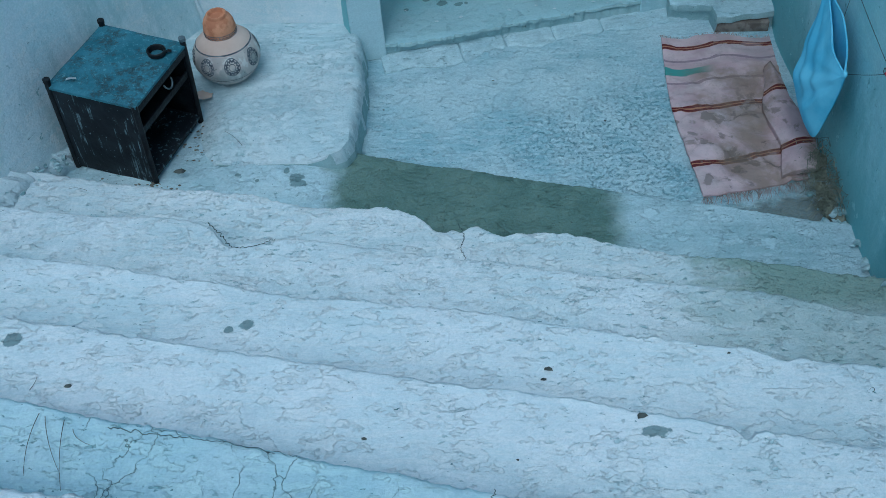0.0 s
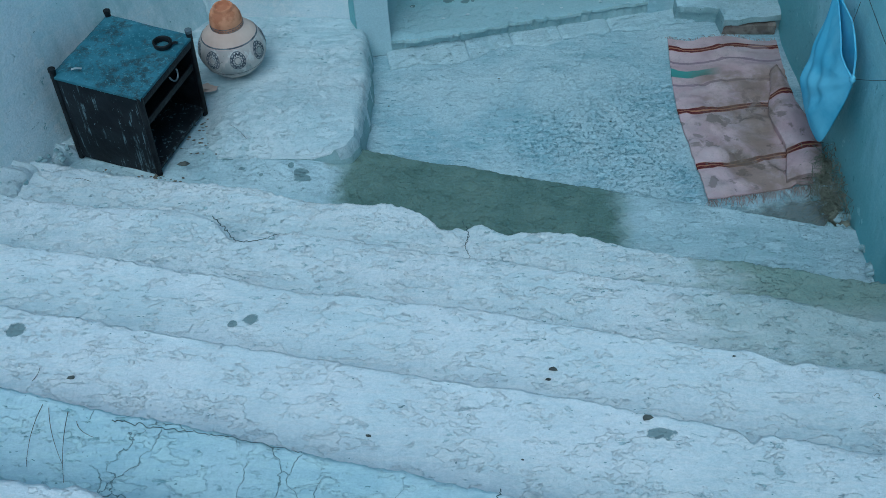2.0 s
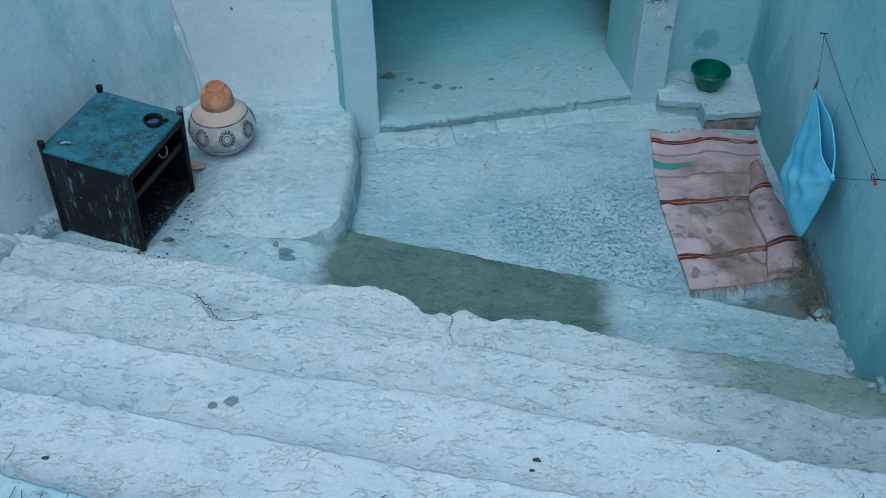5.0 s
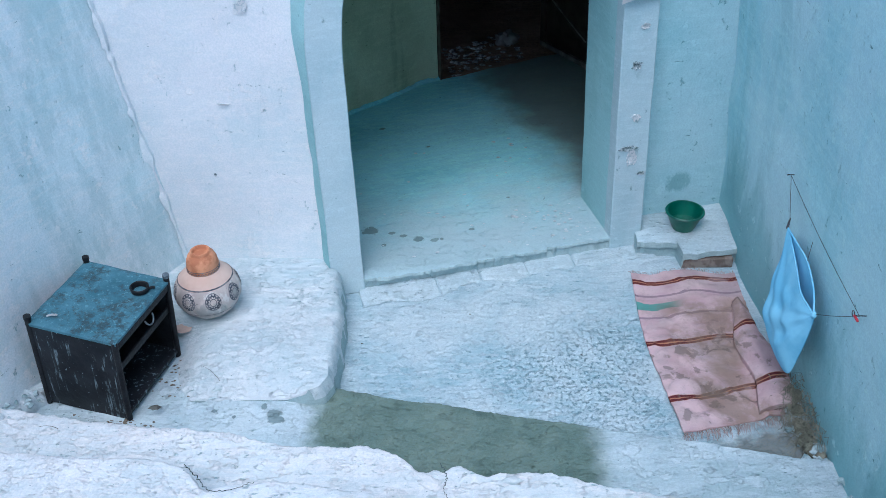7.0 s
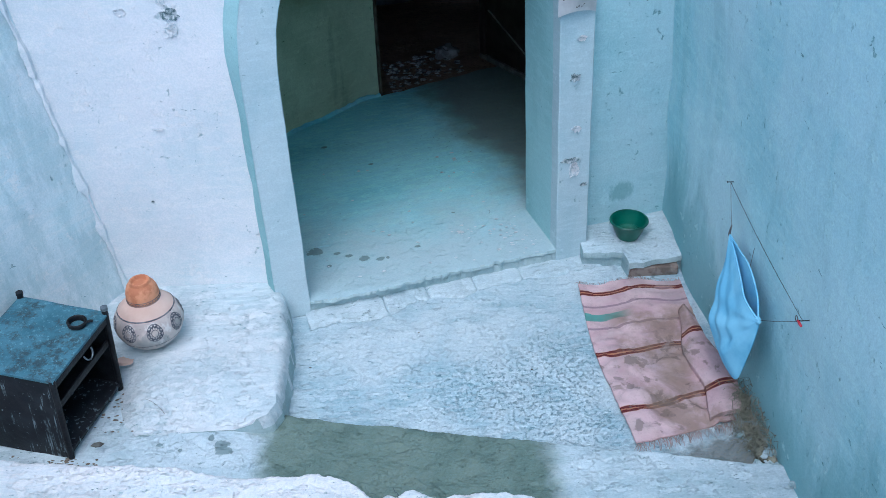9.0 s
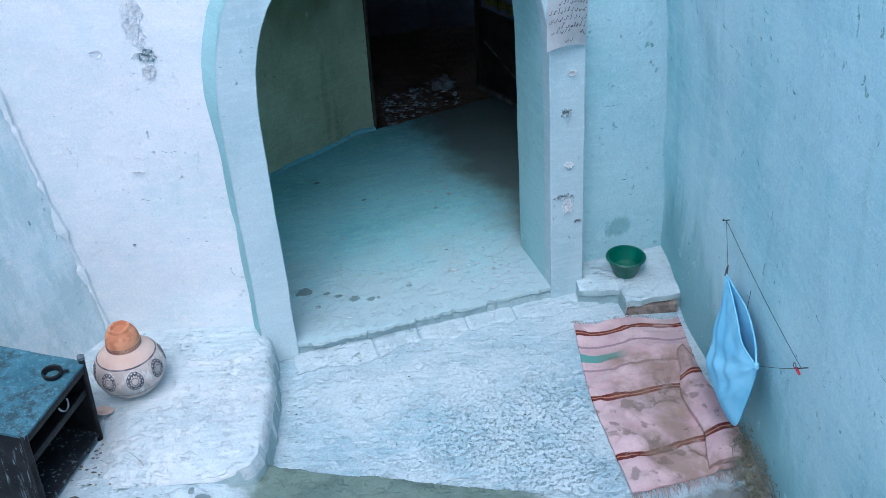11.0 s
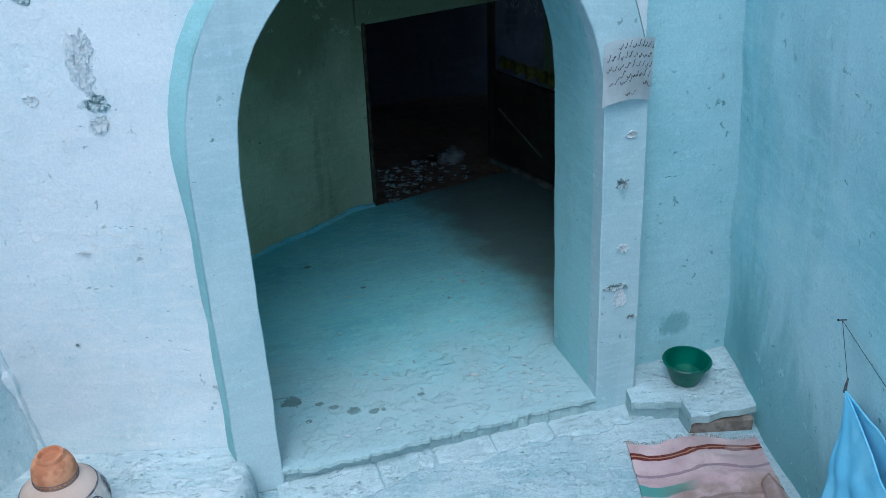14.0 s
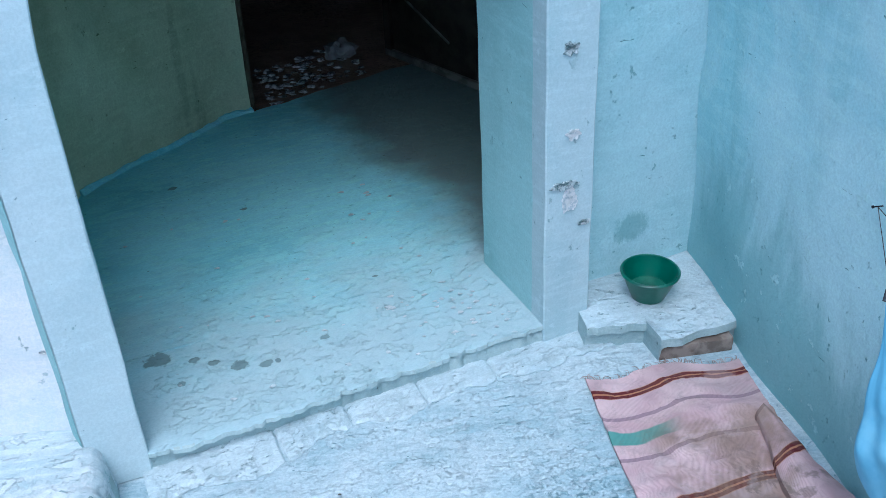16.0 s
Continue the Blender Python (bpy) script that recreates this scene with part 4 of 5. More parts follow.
# ---- striped rug ----
def rug_material():
    n = Nodes("striped_cotton_weave")
    uv = n.tree.nodes.new("ShaderNodeSeparateXYZ")
    n.tree.links.new(n.co.outputs["UV"], uv.inputs[0])
    u, v = uv.outputs[0], uv.outputs[1]
    wob = n.maths("MULTIPLY", n.maths("SUBTRACT", n.noise(5, 3, 0.5), 0.5), 0.035)
    v = n.maths("ADD", n.maths("ADD", v, wob), n.ramp(u, 0.4, 0.75, 0, 0.022))

    def band(c, w):
        return n.ramp(n.maths("ABSOLUTE", n.maths("SUBTRACT", v, c)), w * 1.15, w * 0.85)

    base = n.mix(n.ramp(n.noise(7, 5, 0.6), 0.35, 0.65), (0.54, 0.38, 0.41), (0.66, 0.50, 0.52))
    grey = n.ramp(n.noise(3.2, 4, 0.6, offset=(3, 0, 0)), 0.5, 0.62, 0, 0.5)
    base = n.mix(grey, base, (0.38, 0.33, 0.33))
    for c in (0.175, 0.325):
        base = n.mix(n.maths("MULTIPLY", band(c, 0.007), 0.75), base, (0.24, 0.17, 0.22))
    green = n.maths("MULTIPLY", band(0.25, 0.022), n.ramp(u, 0.48, 0.28))
    base = n.mix(n.maths("MULTIPLY", green, 0.9), base, (0.06, 0.30, 0.27))
    for c in (0.075, 0.50, 0.83):
        base = n.mix(band(c, 0.017), base, (0.42, 0.2, 0.12))
        base = n.mix(band(c - 0.009, 0.006), base, (0.12, 0.025, 0.03))
        base = n.mix(band(c + 0.009, 0.006), base, (0.12, 0.025, 0.03))
    dirt = n.maths("MULTIPLY", n.ramp(n.noise(4.2, 5, 0.62, offset=(1.4, 0.3, 0), warp=0.5), 0.38, 0.62), n.ramp(u, 0.08, 0.35))
    base = n.mix(n.maths("MULTIPLY", dirt, n.ramp(v, 0.16, 0.3, 0.1, 0.72)), base, (0.25, 0.18, 0.13))
    blot = n.ramp(n.noise(13, 3, 0.5, offset=(0, 4, 0)), 0.62, 0.68, 0, 0.6)
    base = n.mix(n.maths("MULTIPLY", blot, n.ramp(v, 0.35, 0.6)), base, (0.17, 0.14, 0.13))
    wetspot = n.ramp(n.noise(9, 6, 0.6, offset=(2, 1, 0), warp=0.4), 0.55, 0.61, 0, 0.6)
    base = n.mix(n.maths("MULTIPLY", wetspot, n.ramp(v, 0.3, 0.55)), base, (0.15, 0.12, 0.10))
    clean = n.ramp(n.noise(5.5, 7, 0.6, offset=(7, 3, 0)), 0.57, 0.63, 0, 0.25)
    base = n.mix(clean, base, (0.62, 0.52, 0.53))
    grime = n.ramp(n.noise(28, 9, 0.8), 0.5, 0.62, 0, 0.25)
    base = n.mix(grime, base, (0.2, 0.16, 0.15))
    weave = n.tree.nodes.new("ShaderNodeTexWave")
    weave.inputs["Scale"].default_value = 90
    weave.bands_direction = "Y"
    n.tree.links.new(n.co.outputs["Object"], weave.inputs["Vector"])
    h = n.maths("ADD", weave.outputs["Fac"], n.noise(120, 3, 0.6))
    return n.finish(base, 0.95, h, 0.0006, spec=0.1)


m_rug = rug_material()
m_thread = simple("rug_threads", (0.25, 0.21, 0.19), (0.45, 0.37, 0.36), 30, 0.95, 0.001)


def rug_point(u, v):
    """Place on the rug: u across it, v from the ledge end to the step end."""
    left = 1.012 - 0.012 * math.sin(math.pi * min(1, v * 1.4)) + 0.075 * max(0, v - 0.45) ** 1.6 * 1.9
    right = 1.525 - 0.02 * v
    y = 3.915 - 1.1 * v + u * (0.0 + 0.10 * v) - 0.02 * math.sin(u * 9) * (1 - v)
    return left + (right - left) * u, y


def rug_sheet(u0, u1, v0, v1, lift, nu=46, nv=90, shift=None, hem=0.008):
    bm = bmesh.new()
    layer = bm.loops.layers.uv.new("UVMap")
    vs, co = [], {}
    for i in range(nu + 1):
        row = []
        for j in range(nv + 1):
            u, v = u0 + (u1 - u0) * i / nu, v0 + (v1 - v0) * j / nv
            x, y = rug_point(u, v)
            z = 0.012 + lift + 0.022 * max(0, fbm(x, y * 1.6, 4, 4, 5)) + 0.01 * math.exp(-((v - 0.2 - 0.05 * u) / 0.012) ** 2) * u + 0.012 * math.exp(-((u - 0.5 - (v - 0.75) * 1.3) / 0.03) ** 2) * max(0, v - 0.72) * 4
            if shift:
                x, y, z = shift(u, v, x, y, z)
            q = bm.verts.new((x, y, z))
            co[q] = (u, v)
            row.append(q)
        vs.append(row)
    for a, b in zip(vs, vs[1:]):
        for j in range(nv):
            f = bm.faces.new((a[j], a[j + 1], b[j + 1], b[j]))
            for lp in f.loops:
                lp[layer].uv = co[lp.vert]
    # hem: the border turned down to the floor
    rim = [e for e in bm.edges if e.is_boundary]
    r = bmesh.ops.extrude_edge_only(bm, edges=rim)
    for q in r["geom"]:
        if isinstance(q, bmesh.types.BMVert):
            q.co.z -= hem
    return bm


def build_rug():
    t = thing("striped_rug", pose(0, 0, 0), "worn pink cotton rug with red stripes, dirty and rumpled", "rug")
    part("sheet", rug_sheet(0, 1, 0, 1, 0.0), m_rug, t)

    def fold(u, v, x, y, z):
        k = (v - 0.3) / 0.67
        s = (u - 0.76) / 0.28
        mid = 1.465 + 0.02 * k - 0.01 * math.sin(k * 7)
        half = 0.02 + 0.055 * min(1, k * 2.2)
        return (mid + half * (2 * s - 1) + 0.01 * math.sin(k * 11), y + 0.03 - 0.04 * k + 0.015 * s, 0.040 + 0.026 * math.sin(math.pi * s) * (1.15 - k * 0.6) + 0.006 * fbm(x, y, 2, 3, 12))

    part("folded_edge", rug_sheet(0.76, 1.04, 0.3, 0.97, 0.0, 16, 60, fold, 0.024), m_rug, t, "turned-over pinkish edge of the rug")
    for v, sgn, n in ((1.0, -1, 150), (0.0, 1, 70)):
        bm = bmesh.new()
        rnd = random.Random(5 + n)
        for i in range(n):
            u = rnd.random()
            x, y = rug_point(u, v)
            ln = rnd.uniform(0.02, 0.07) * (1 if v else 0.5)
            dx = rnd.uniform(-0.02, 0.02)
            tube(bm, [(x, y, 0.008), (x + dx * 0.5, y + sgn * ln * 0.5, 0.012 + rnd.random() * 0.006), (x + dx * 1.3, y + sgn * ln, 0.005)], 0.0013, 4, 0.5)
        tagged(part("fringe", bm, m_thread, t, "loose grey-pink threads"), kind="stuff")


build_rug()

# ---- cloth pouch on the long wall ----
m_cloth = simple("blue_cotton", (0.20, 0.56, 0.80), (0.28, 0.66, 0.88), 6, 0.85, 0.001, spec=0.15)
m_string = simple("dark_string", (0.05, 0.06, 0.07), (0.1, 0.11, 0.12), 40, 0.9, 0.0005)
m_red = simple("red_plastic", (0.5, 0.02, 0.04), (0.62, 0.05, 0.07), 20, 0.4, 0.0005)
NAIL, CLIP = Vector((1.518, 3.431, 0.858)), Vector((1.54, 2.63, 0.77))


def curve_point(keys, s):
    """A smooth curve through a few points, s from 0 to 1."""
    k = len(keys) - 1
    i = min(k - 1, int(s * k))
    p = [Vector(keys[max(0, min(k, i + j))]) for j in (-1, 0, 1, 2)]
    t = s * k - i
    return 0.5 * (2 * p[1] + (p[2] - p[0]) * t + (2 * p[0] - 5 * p[1] + 4 * p[2] - p[3]) * t * t + (3 * p[1] - p[0] - 3 * p[2] + p[3]) * t ** 3)


def build_pouch():
    t = thing("cloth_pouch", pose(0, 0, 0), "sky-blue cotton cloth hung by its corners as a pouch", "cloth bag")
    peak, hook, corner = (1.498, 3.295, 0.69), (1.500, 3.05, 0.700), (1.480, 2.842, 0.606)
    front_rim = [peak, (1.490, 3.19, 0.668), (1.472, 3.05, 0.648), (1.462, 2.95, 0.622), corner]
    back_rim = [peak, (1.503, 3.17, 0.690), hook, (1.502, 2.94, 0.645), corner]
    outer = [peak, (1.482, 3.245, 0.58), (1.470, 3.225, 0.43), (1.456, 3.190, 0.27), (1.460, 3.07, 0.225), (1.470, 2.925, 0.235), (1.478, 2.885, 0.36), (1.482, 2.855, 0.50), corner]
    nu, nv = 72, 44

    def sheet(rim, front):
        rows = []
        for i in range(nu + 1):
            s = i / nu
            a, b = curve_point(rim, s), curve_point(outer, s)
            col = []
            for j in range(nv + 1):
                v = j / nv
                p = a.lerp(b, v)
                body = math.sin(math.pi * s) ** 0.6 * math.sin(math.pi * v) ** 0.8
                fan = math.atan2(p.z - 0.62, p.y - 2.80)
                fall = math.atan2(p.y - 3.33, 0.74 - p.z)
                crease = 0.008 * math.sin(fan * 17 + 1.6 * fbm(s, v, 1, 2, 1.5)) + 0.006 * math.sin(fall * 24 + 1.2 * fbm(s, v, 5, 2, 2.0))
                body *= 0.35 + 0.65 * min(1, max(0, (0.66 - p.z) / 0.28))
                if front:
                    p.x -= 0.050 * body + crease * body ** 1.2 + 0.004 * fbm(s * 3, v * 3, 2, 3, 2.0) * body
                    p.z -= 0.008 * body
                else:
                    p.x = min(1.512, p.x + 0.03 * body)
                col.append(p)
            rows.append(col)
        bm = loft(rows)
        bmesh.ops.remove_doubles(bm, verts=bm.verts[:], dist=0.0004)
        bmesh.ops.solidify(bm, geom=bm.faces[:], thickness=0.0025)
        return bm

    part("front_cloth", sheet(front_rim, True), m_cloth, t)
    part("back_cloth", sheet(back_rim, False), m_cloth, t)
    for keys in (front_rim, back_rim):
        bm = bmesh.new()
        tube(bm, [curve_point(keys, i / 30) for i in range(31)], 0.0038, 7)
        part("hem", bm, m_cloth, t, "rolled sewn hem")
    bm = bmesh.new()
    lump(bm, corner, (0.011, 0.016, 0.014), 1.0, 2, 0.3)
    part("knot", bm, m_cloth, t, "knotted blue cloth corner")
    bm = bmesh.new()
    tube(bm, [(1.496, 3.297, 0.685), (1.5, 3.305, 0.71), (1.505, 3.31, 0.728)], 0.006, 6, 0.4)
    part("knot", bm, m_string, t, "dark tied corner")


build_pouch()


def build_string(a, b, sag, label):
    pts = [Vector(a).lerp(Vector(b), i / 10) - Vector((0, 0, sag * math.sin(math.pi * i / 10))) for i in range(11)]
    bm = bmesh.new()
    tube(bm, pts, 0.0011, 5)
    tagged(obj("string", bm, m_string), label, "string", "strings on the wall")


build_string(NAIL, (1.503, 3.31, 0.725), 0.0, "thin dark string from a nail to the cloth")
build_string(NAIL, CLIP, 0.012, "thin dark string stretched along the blue wall")
build_string(CLIP, (1.482, 2.845, 0.606), 0.005, "thin dark string from a peg to the cloth knot")
build_string((1.512, 3.07, 0.778), (1.50, 3.05, 0.70), 0.0, "short dark string holding up the cloth")
for p, d in ((NAIL, 1), (CLIP, 0)):
    t = thing("wall_nail", Matrix.Translation(p), "small rusty nail driven into the blue wall", "nail", "nails")
    bm = bmesh.new()
    tube(bm, [(0.04, 0, 0), (-0.012, 0, 0.002)], 0.0018, 8)
    part("shank", bm, m_black, t)
    bm = bmesh.new()
    tube(bm, [(-0.012, 0, 0.002), (-0.015, 0, 0.002)], 0.0038, 10)
    part("head", bm, m_black, t)
t = thing("red_clip", Matrix.Translation(CLIP + Vector((-0.016, -0.01, 0.0))), "small red plastic clip on the string", "clip")
bm = bmesh.new()
box(bm, -0.004, -0.018, -0.0035, 0.004, 0.016, 0.0035, 0.0018)
part("body", bm, m_red, t)
bm = bmesh.new()
tube(bm, [(0, 0.016 + 0.010 * (1 - math.cos(a)), 0.01 * math.sin(a)) for a in [2 * math.pi * i / 16 for i in range(17)]], 0.0018, 6)
part("wire_loop", bm, m_string, t)

# ---- paper notice on the pillar ----
m_paper = simple("damp_paper", (0.62, 0.66, 0.68), (0.74, 0.78, 0.8), 9, 0.85, 0.002)
m_pen = simple("black_ink", (0.05, 0.06, 0.07), (0.12, 0.13, 0.15), 30, 0.7, 0.0002)


def paper_point(a, b):
    """a across, b down, both 0 to 1; the sheet bows off the pillar."""
    w, h = 0.186, 0.222
    bow = 0.018 * math.sin(math.pi * a) + 0.012 * b * b * (1 - a)
    sag = 0.018 * (1 - (2 * a - 1) ** 2)
    return Vector((1.243 + w * a - 0.006 * b, -0.010 - bow, 1.565 + sag * (1 - b) * 0.8 - h * b + sag * b * 1.3))


def build_notice():
    t = thing("paper_notice", ARCH, "curled white paper notice with handwritten black script", "notice")
    bm = loft([[paper_point(i / 24, j / 24) for j in range(25)] for i in range(25)])
    bmesh.ops.solidify(bm, geom=bm.faces[:], thickness=0.0012)
    part("sheet", bm, m_paper, t)
    rnd = random.Random(11)
    bm = bmesh.new()
    for row, (b, a0, a1) in enumerate(((0.10, 0.25, 0.95), (0.26, 0.05, 0.95), (0.42, 0.05, 0.95), (0.57, 0.3, 0.95), (0.68, 0.1, 0.5), (0.72, 0.8, 0.95), (0.9, 0.42, 0.62))):
        a = a0
        while a < a1:
            w = rnd.uniform(0.04, 0.10)
            k = rnd.uniform(-0.06, 0.06)
            pts = []
            for i in range(6):
                s = i / 5
                aa, bb = min(0.97, a + w * s), b + k * s + 0.035 * math.sin(s * rnd.uniform(3, 7)) + 0.03 * (row < 4) * (1 - s)
                pts.append(paper_point(aa, min(0.97, max(0.03, bb))) + Vector((0, -0.0016, 0)))
            tube(bm, pts, rnd.uniform(0.0009, 0.0017), 4)
            a += w + rnd.uniform(0.012, 0.04)
    tagged(part("handwriting", bm, m_pen, t, "lines of black handwriting"), kind="stuff")


build_notice()

# ---- damage on the plaster ----
m_chip = simple("bare_plaster", (0.58, 0.68, 0.73), (0.82, 0.86, 0.88), 70, 0.95, 0.006, detail=9, low=0.42, high=0.52)
m_hole = simple("broken_plaster_hole", (0.14, 0.23, 0.25), (0.6, 0.69, 0.72), 60, 0.95, 0.006, detail=9, low=0.42, high=0.58)


def chip(name, m, size, seed, mat, label):
    """A shallow broken patch with a ragged outline and an uneven face."""
    n, rings = 56, []
    for k, (r, d) in enumerate(((1.0, 0.003), (0.94, -0.003), (0.7, -0.001), (0.4, 0.001), (0.12, 0.0))):
        row = []
        for i in range(n):
            a = 2 * math.pi * i / n
            q = r * (1 + 0.45 * fbm(math.cos(a) * 1.5 + seed * 3, math.sin(a) * 1.5, seed, 4, 1.5) + 0.12 * fbm(i * 0.5, seed, 2, 2, 1.0))
            row.append((size[0] * q * math.cos(a), d + 0.003 * fbm(i * 0.7, k * 2.0, seed, 3, 1.3), size[1] * q * math.sin(a)))
        rings.append(row)
    bm = loft(rings, closed=True)
    bm.verts.ensure_lookup_table()
    bm.faces.new([bm.verts[v] for v in range(len(bm.verts) - n, len(bm.verts))])
    ob = obj(name, bm, mat)
    ob.matrix_world = m
    tagged(ob, label, "plaster damage", kind="structure")


for u, z, sx, sz, mt, sd in ((1.345, 1.035, 0.024, 0.02, m_hole, 1), (1.37, 1.222, 0.02, 0.014, m_chip, 2), (1.365, 0.767, 0.022, 0.016, m_chip, 3), (1.345, 0.60, 0.045, 0.014, m_hole, 4), (1.365, 0.55, 0.026, 0.04, m_chip, 5),
                             (1.42, 0.45, 0.02, 0.008, m_hole, 6)):
    chip("plaster_chip", ARCH @ pose(u, -0.002, z), (sx, sz), sd, mt, "small broken chip in the pale pillar plaster")
for x, z, sx, sz, mt, sd in ((-0.88, 1.855, 0.026, 0.024, m_hole, 7), (-0.742, 1.70, 0.034, 0.05, m_chip, 8), (-0.752, 1.61, 0.03, 0.045, m_chip, 9), (-0.73, 1.525, 0.036, 0.03, m_hole, 10), (-0.925, 1.54, 0.024, 0.018, m_chip, 11), (-0.735, 1.46, 0.026, 0.03, m_chip, 12)):
    chip("plaster_chip", pose(x, 3.842 - 0.024 * (x + 0.36) + 0.0, z), (sx, sz), sd, mt, "flaked patch in the whitewashed wall")

for x, z, sx, sz, mt, sd in ((-0.77, 1.655, 0.03, 0.07, m_chip, 13), (-0.45, 1.93, 0.016, 0.02, m_chip, 14), (-0.88, 1.013, 0.022, 0.003, m_chip, 15), (-0.975, 0.65, 0.006, 0.007, m_hole, 17), (-0.52, 0.45, 0.014, 0.005, m_chip, 20)):
    chip("plaster_chip", pose(x, 3.842 - 0.024 * (x + 0.36), z), (sx, sz), sd, mt, "small nick in the whitewashed wall")

# ---- cracks in the steps ----
m_crack = simple("crack_shadow", (0.03, 0.055, 0.06), (0.07, 0.11, 0.12), 30, 0.95, 0.001)


def crack(z, keys, r, seed):
    """A jagged open crack along a few points of a tread."""
    pts = []
    for i in range(61):
        p = curve_point([(x, y, 0) for x, y in keys], i / 60)
        pts.append((p.x + 0.008 * fbm(i * 0.4, seed, 1, 4, 1.0), p.y + 0.008 * fbm(i * 0.4, seed, 4, 4, 1.0), z + 0.001))
    bm = bmesh.new()
    tube(bm, pts, r, 5, 0.5)
    tagged(obj("crack", bm, m_crack), "jagged dark crack across the step", "crack", kind="structure")


for z, keys, r, seed in ((0.207, ((0.085, 2.485), (0.11, 2.42), (0.10, 2.36), (0.13, 2.29)), 0.0016, 1), (0.382, ((-0.80, 2.33), (-0.74, 2.27), (-0.69, 2.215), (-0.62, 2.215), (-0.54, 2.25)), 0.0018, 3),
                         (0.902, ((0.25, 1.03), (0.235, 0.97), (0.26, 0.92), (0.22, 0.86)), 0.0010, 5), (0.902, ((-0.66, 1.175), (-0.52, 1.155), (-0.38, 1.14), (-0.2, 1.105)), 0.0011, 7)):
    crack(z, keys, r, seed)

# ---- broken plaster and straw at the foot of the walls ----
m_rubble = simple("crumbled_plaster", (0.22, 0.33, 0.35), (0.45, 0.57, 0.61), 20, 0.95, 0.004)
m_straw = simple("dry_straw", (0.13, 0.14, 0.11), (0.27, 0.28, 0.22), 20, 0.9, 0.001)


def heap(name, spots, label, cat, seed, size):
    rnd = random.Random(seed)
    bm = bmesh.new()
    for x, y, z, n, sp in spots:
        for i in range(n):
            s = rnd.uniform(0.35, 1.0) * size
            lump(bm, (x + rnd.gauss(0, sp), y + rnd.gauss(0, sp), z + s * 0.3), (s, s * rnd.uniform(0.6, 1), s * rnd.uniform(0.35, 0.7)), rnd.uniform(0, 9), 1, 0.6)
    tagged(obj(name, bm, m_rubble, smooth=False), label, cat, kind="stuff")


heap("rubble", [(-1.63, 2.86, 0.17, 10, 0.03), (-1.72, 2.70, 0.205, 40, 0.035), (-1.80, 2.55, 0.21, 30, 0.04), (-1.67, 2.78, 0.19, 30, 0.025)], "crumbled plaster along the foot of the wall", "rubble", 3, 0.018)
heap("rubble", [(1.56, 2.68, 0.03, 12, 0.03), (1.60, 2.50, 0.07, 8, 0.02), (1.55, 2.80, 0.0, 10, 0.03), (1.60, 2.40, 0.07, 14, 0.016), (1.60, 2.30, 0.07, 14, 0.016), (1.61, 2.2, 0.21, 14, 0.016), (1.62, 2.08, 0.21, 12, 0.014)], "broken plaster bits in the wall corner", "rubble", 4, 0.024)


def build_skirting():
    """Ragged ledge of fallen plaster stuck along the foot of the side wall."""
    rows = []
    for i in range(90):
        y = 2.30 + 0.72 * i / 89
        x = left_x(y)
        z = 0.20 if y < 2.74 else 0.10
        w = max(0.006, 0.045 + 0.03 * fbm(0, y, 3, 5, 9) - 0.03 * max(0, (y - 2.85) / 0.17))
        h = max(0.01, 0.045 + 0.03 * fbm(4, y, 3, 5, 8))
        rows.append([(x - 0.06, y, z - 0.05), (x + w, y, z - 0.05), (x + w * 0.9, y, z + h * 0.45), (x + w * 0.5, y, z + h), (x - 0.06, y, z + h * 1.5)])
    tagged(obj("skirting", loft(rows, closed=True, caps=True), m_plinth), "ragged ledge of fallen plaster along the wall's foot", "plaster ledge", kind="structure")


build_skirting()
rnd = random.Random(52)
bm = bmesh.new()
for i in range(150):
    k = rnd.random()
    q = rnd.uniform(0.002, 0.006)
    x, y = (-1.50 + 0.42 * k, 2.845 - 0.09 * k + abs(rnd.gauss(0, 0.02))) if i < 110 else (-1.06 + 0.05 * rnd.gauss(0, 1), 2.95 + 0.25 * rnd.random())
    lump(bm, (x, y, 0.103), (q * 1.6, q, q * 0.35), rnd.uniform(0, 9), 1, 0.6)
tagged(obj("dirt", bm, simple("dark_soil", (0.08, 0.075, 0.06), (0.18, 0.16, 0.13), 30, 0.95, 0.002), smooth=False), "dark soil and flakes round the foot of the stand", "dirt", kind="stuff")
rnd = random.Random(41)
bm = bmesh.new()
for i in range(90):
    u, v = (rnd.uniform(0.85, 1.26), rnd.uniform(0.0, 0.38)) if i < 50 else (rnd.uniform(0.1, 1.2), rnd.uniform(0.0, 1.2))
    p = ARCH @ Vector((u, v, 0.087))
    q = rnd.uniform(0.003, 0.009)
    lump(bm, p, (q * 1.5, q * 0.8, q * 0.4), rnd.uniform(0, 9), 1, 0.6)
tagged(obj("plaster_crumbs", bm, m_plinth, smooth=False), "pale plaster crumbs scattered on the indoor floor", "crumbs", kind="stuff")


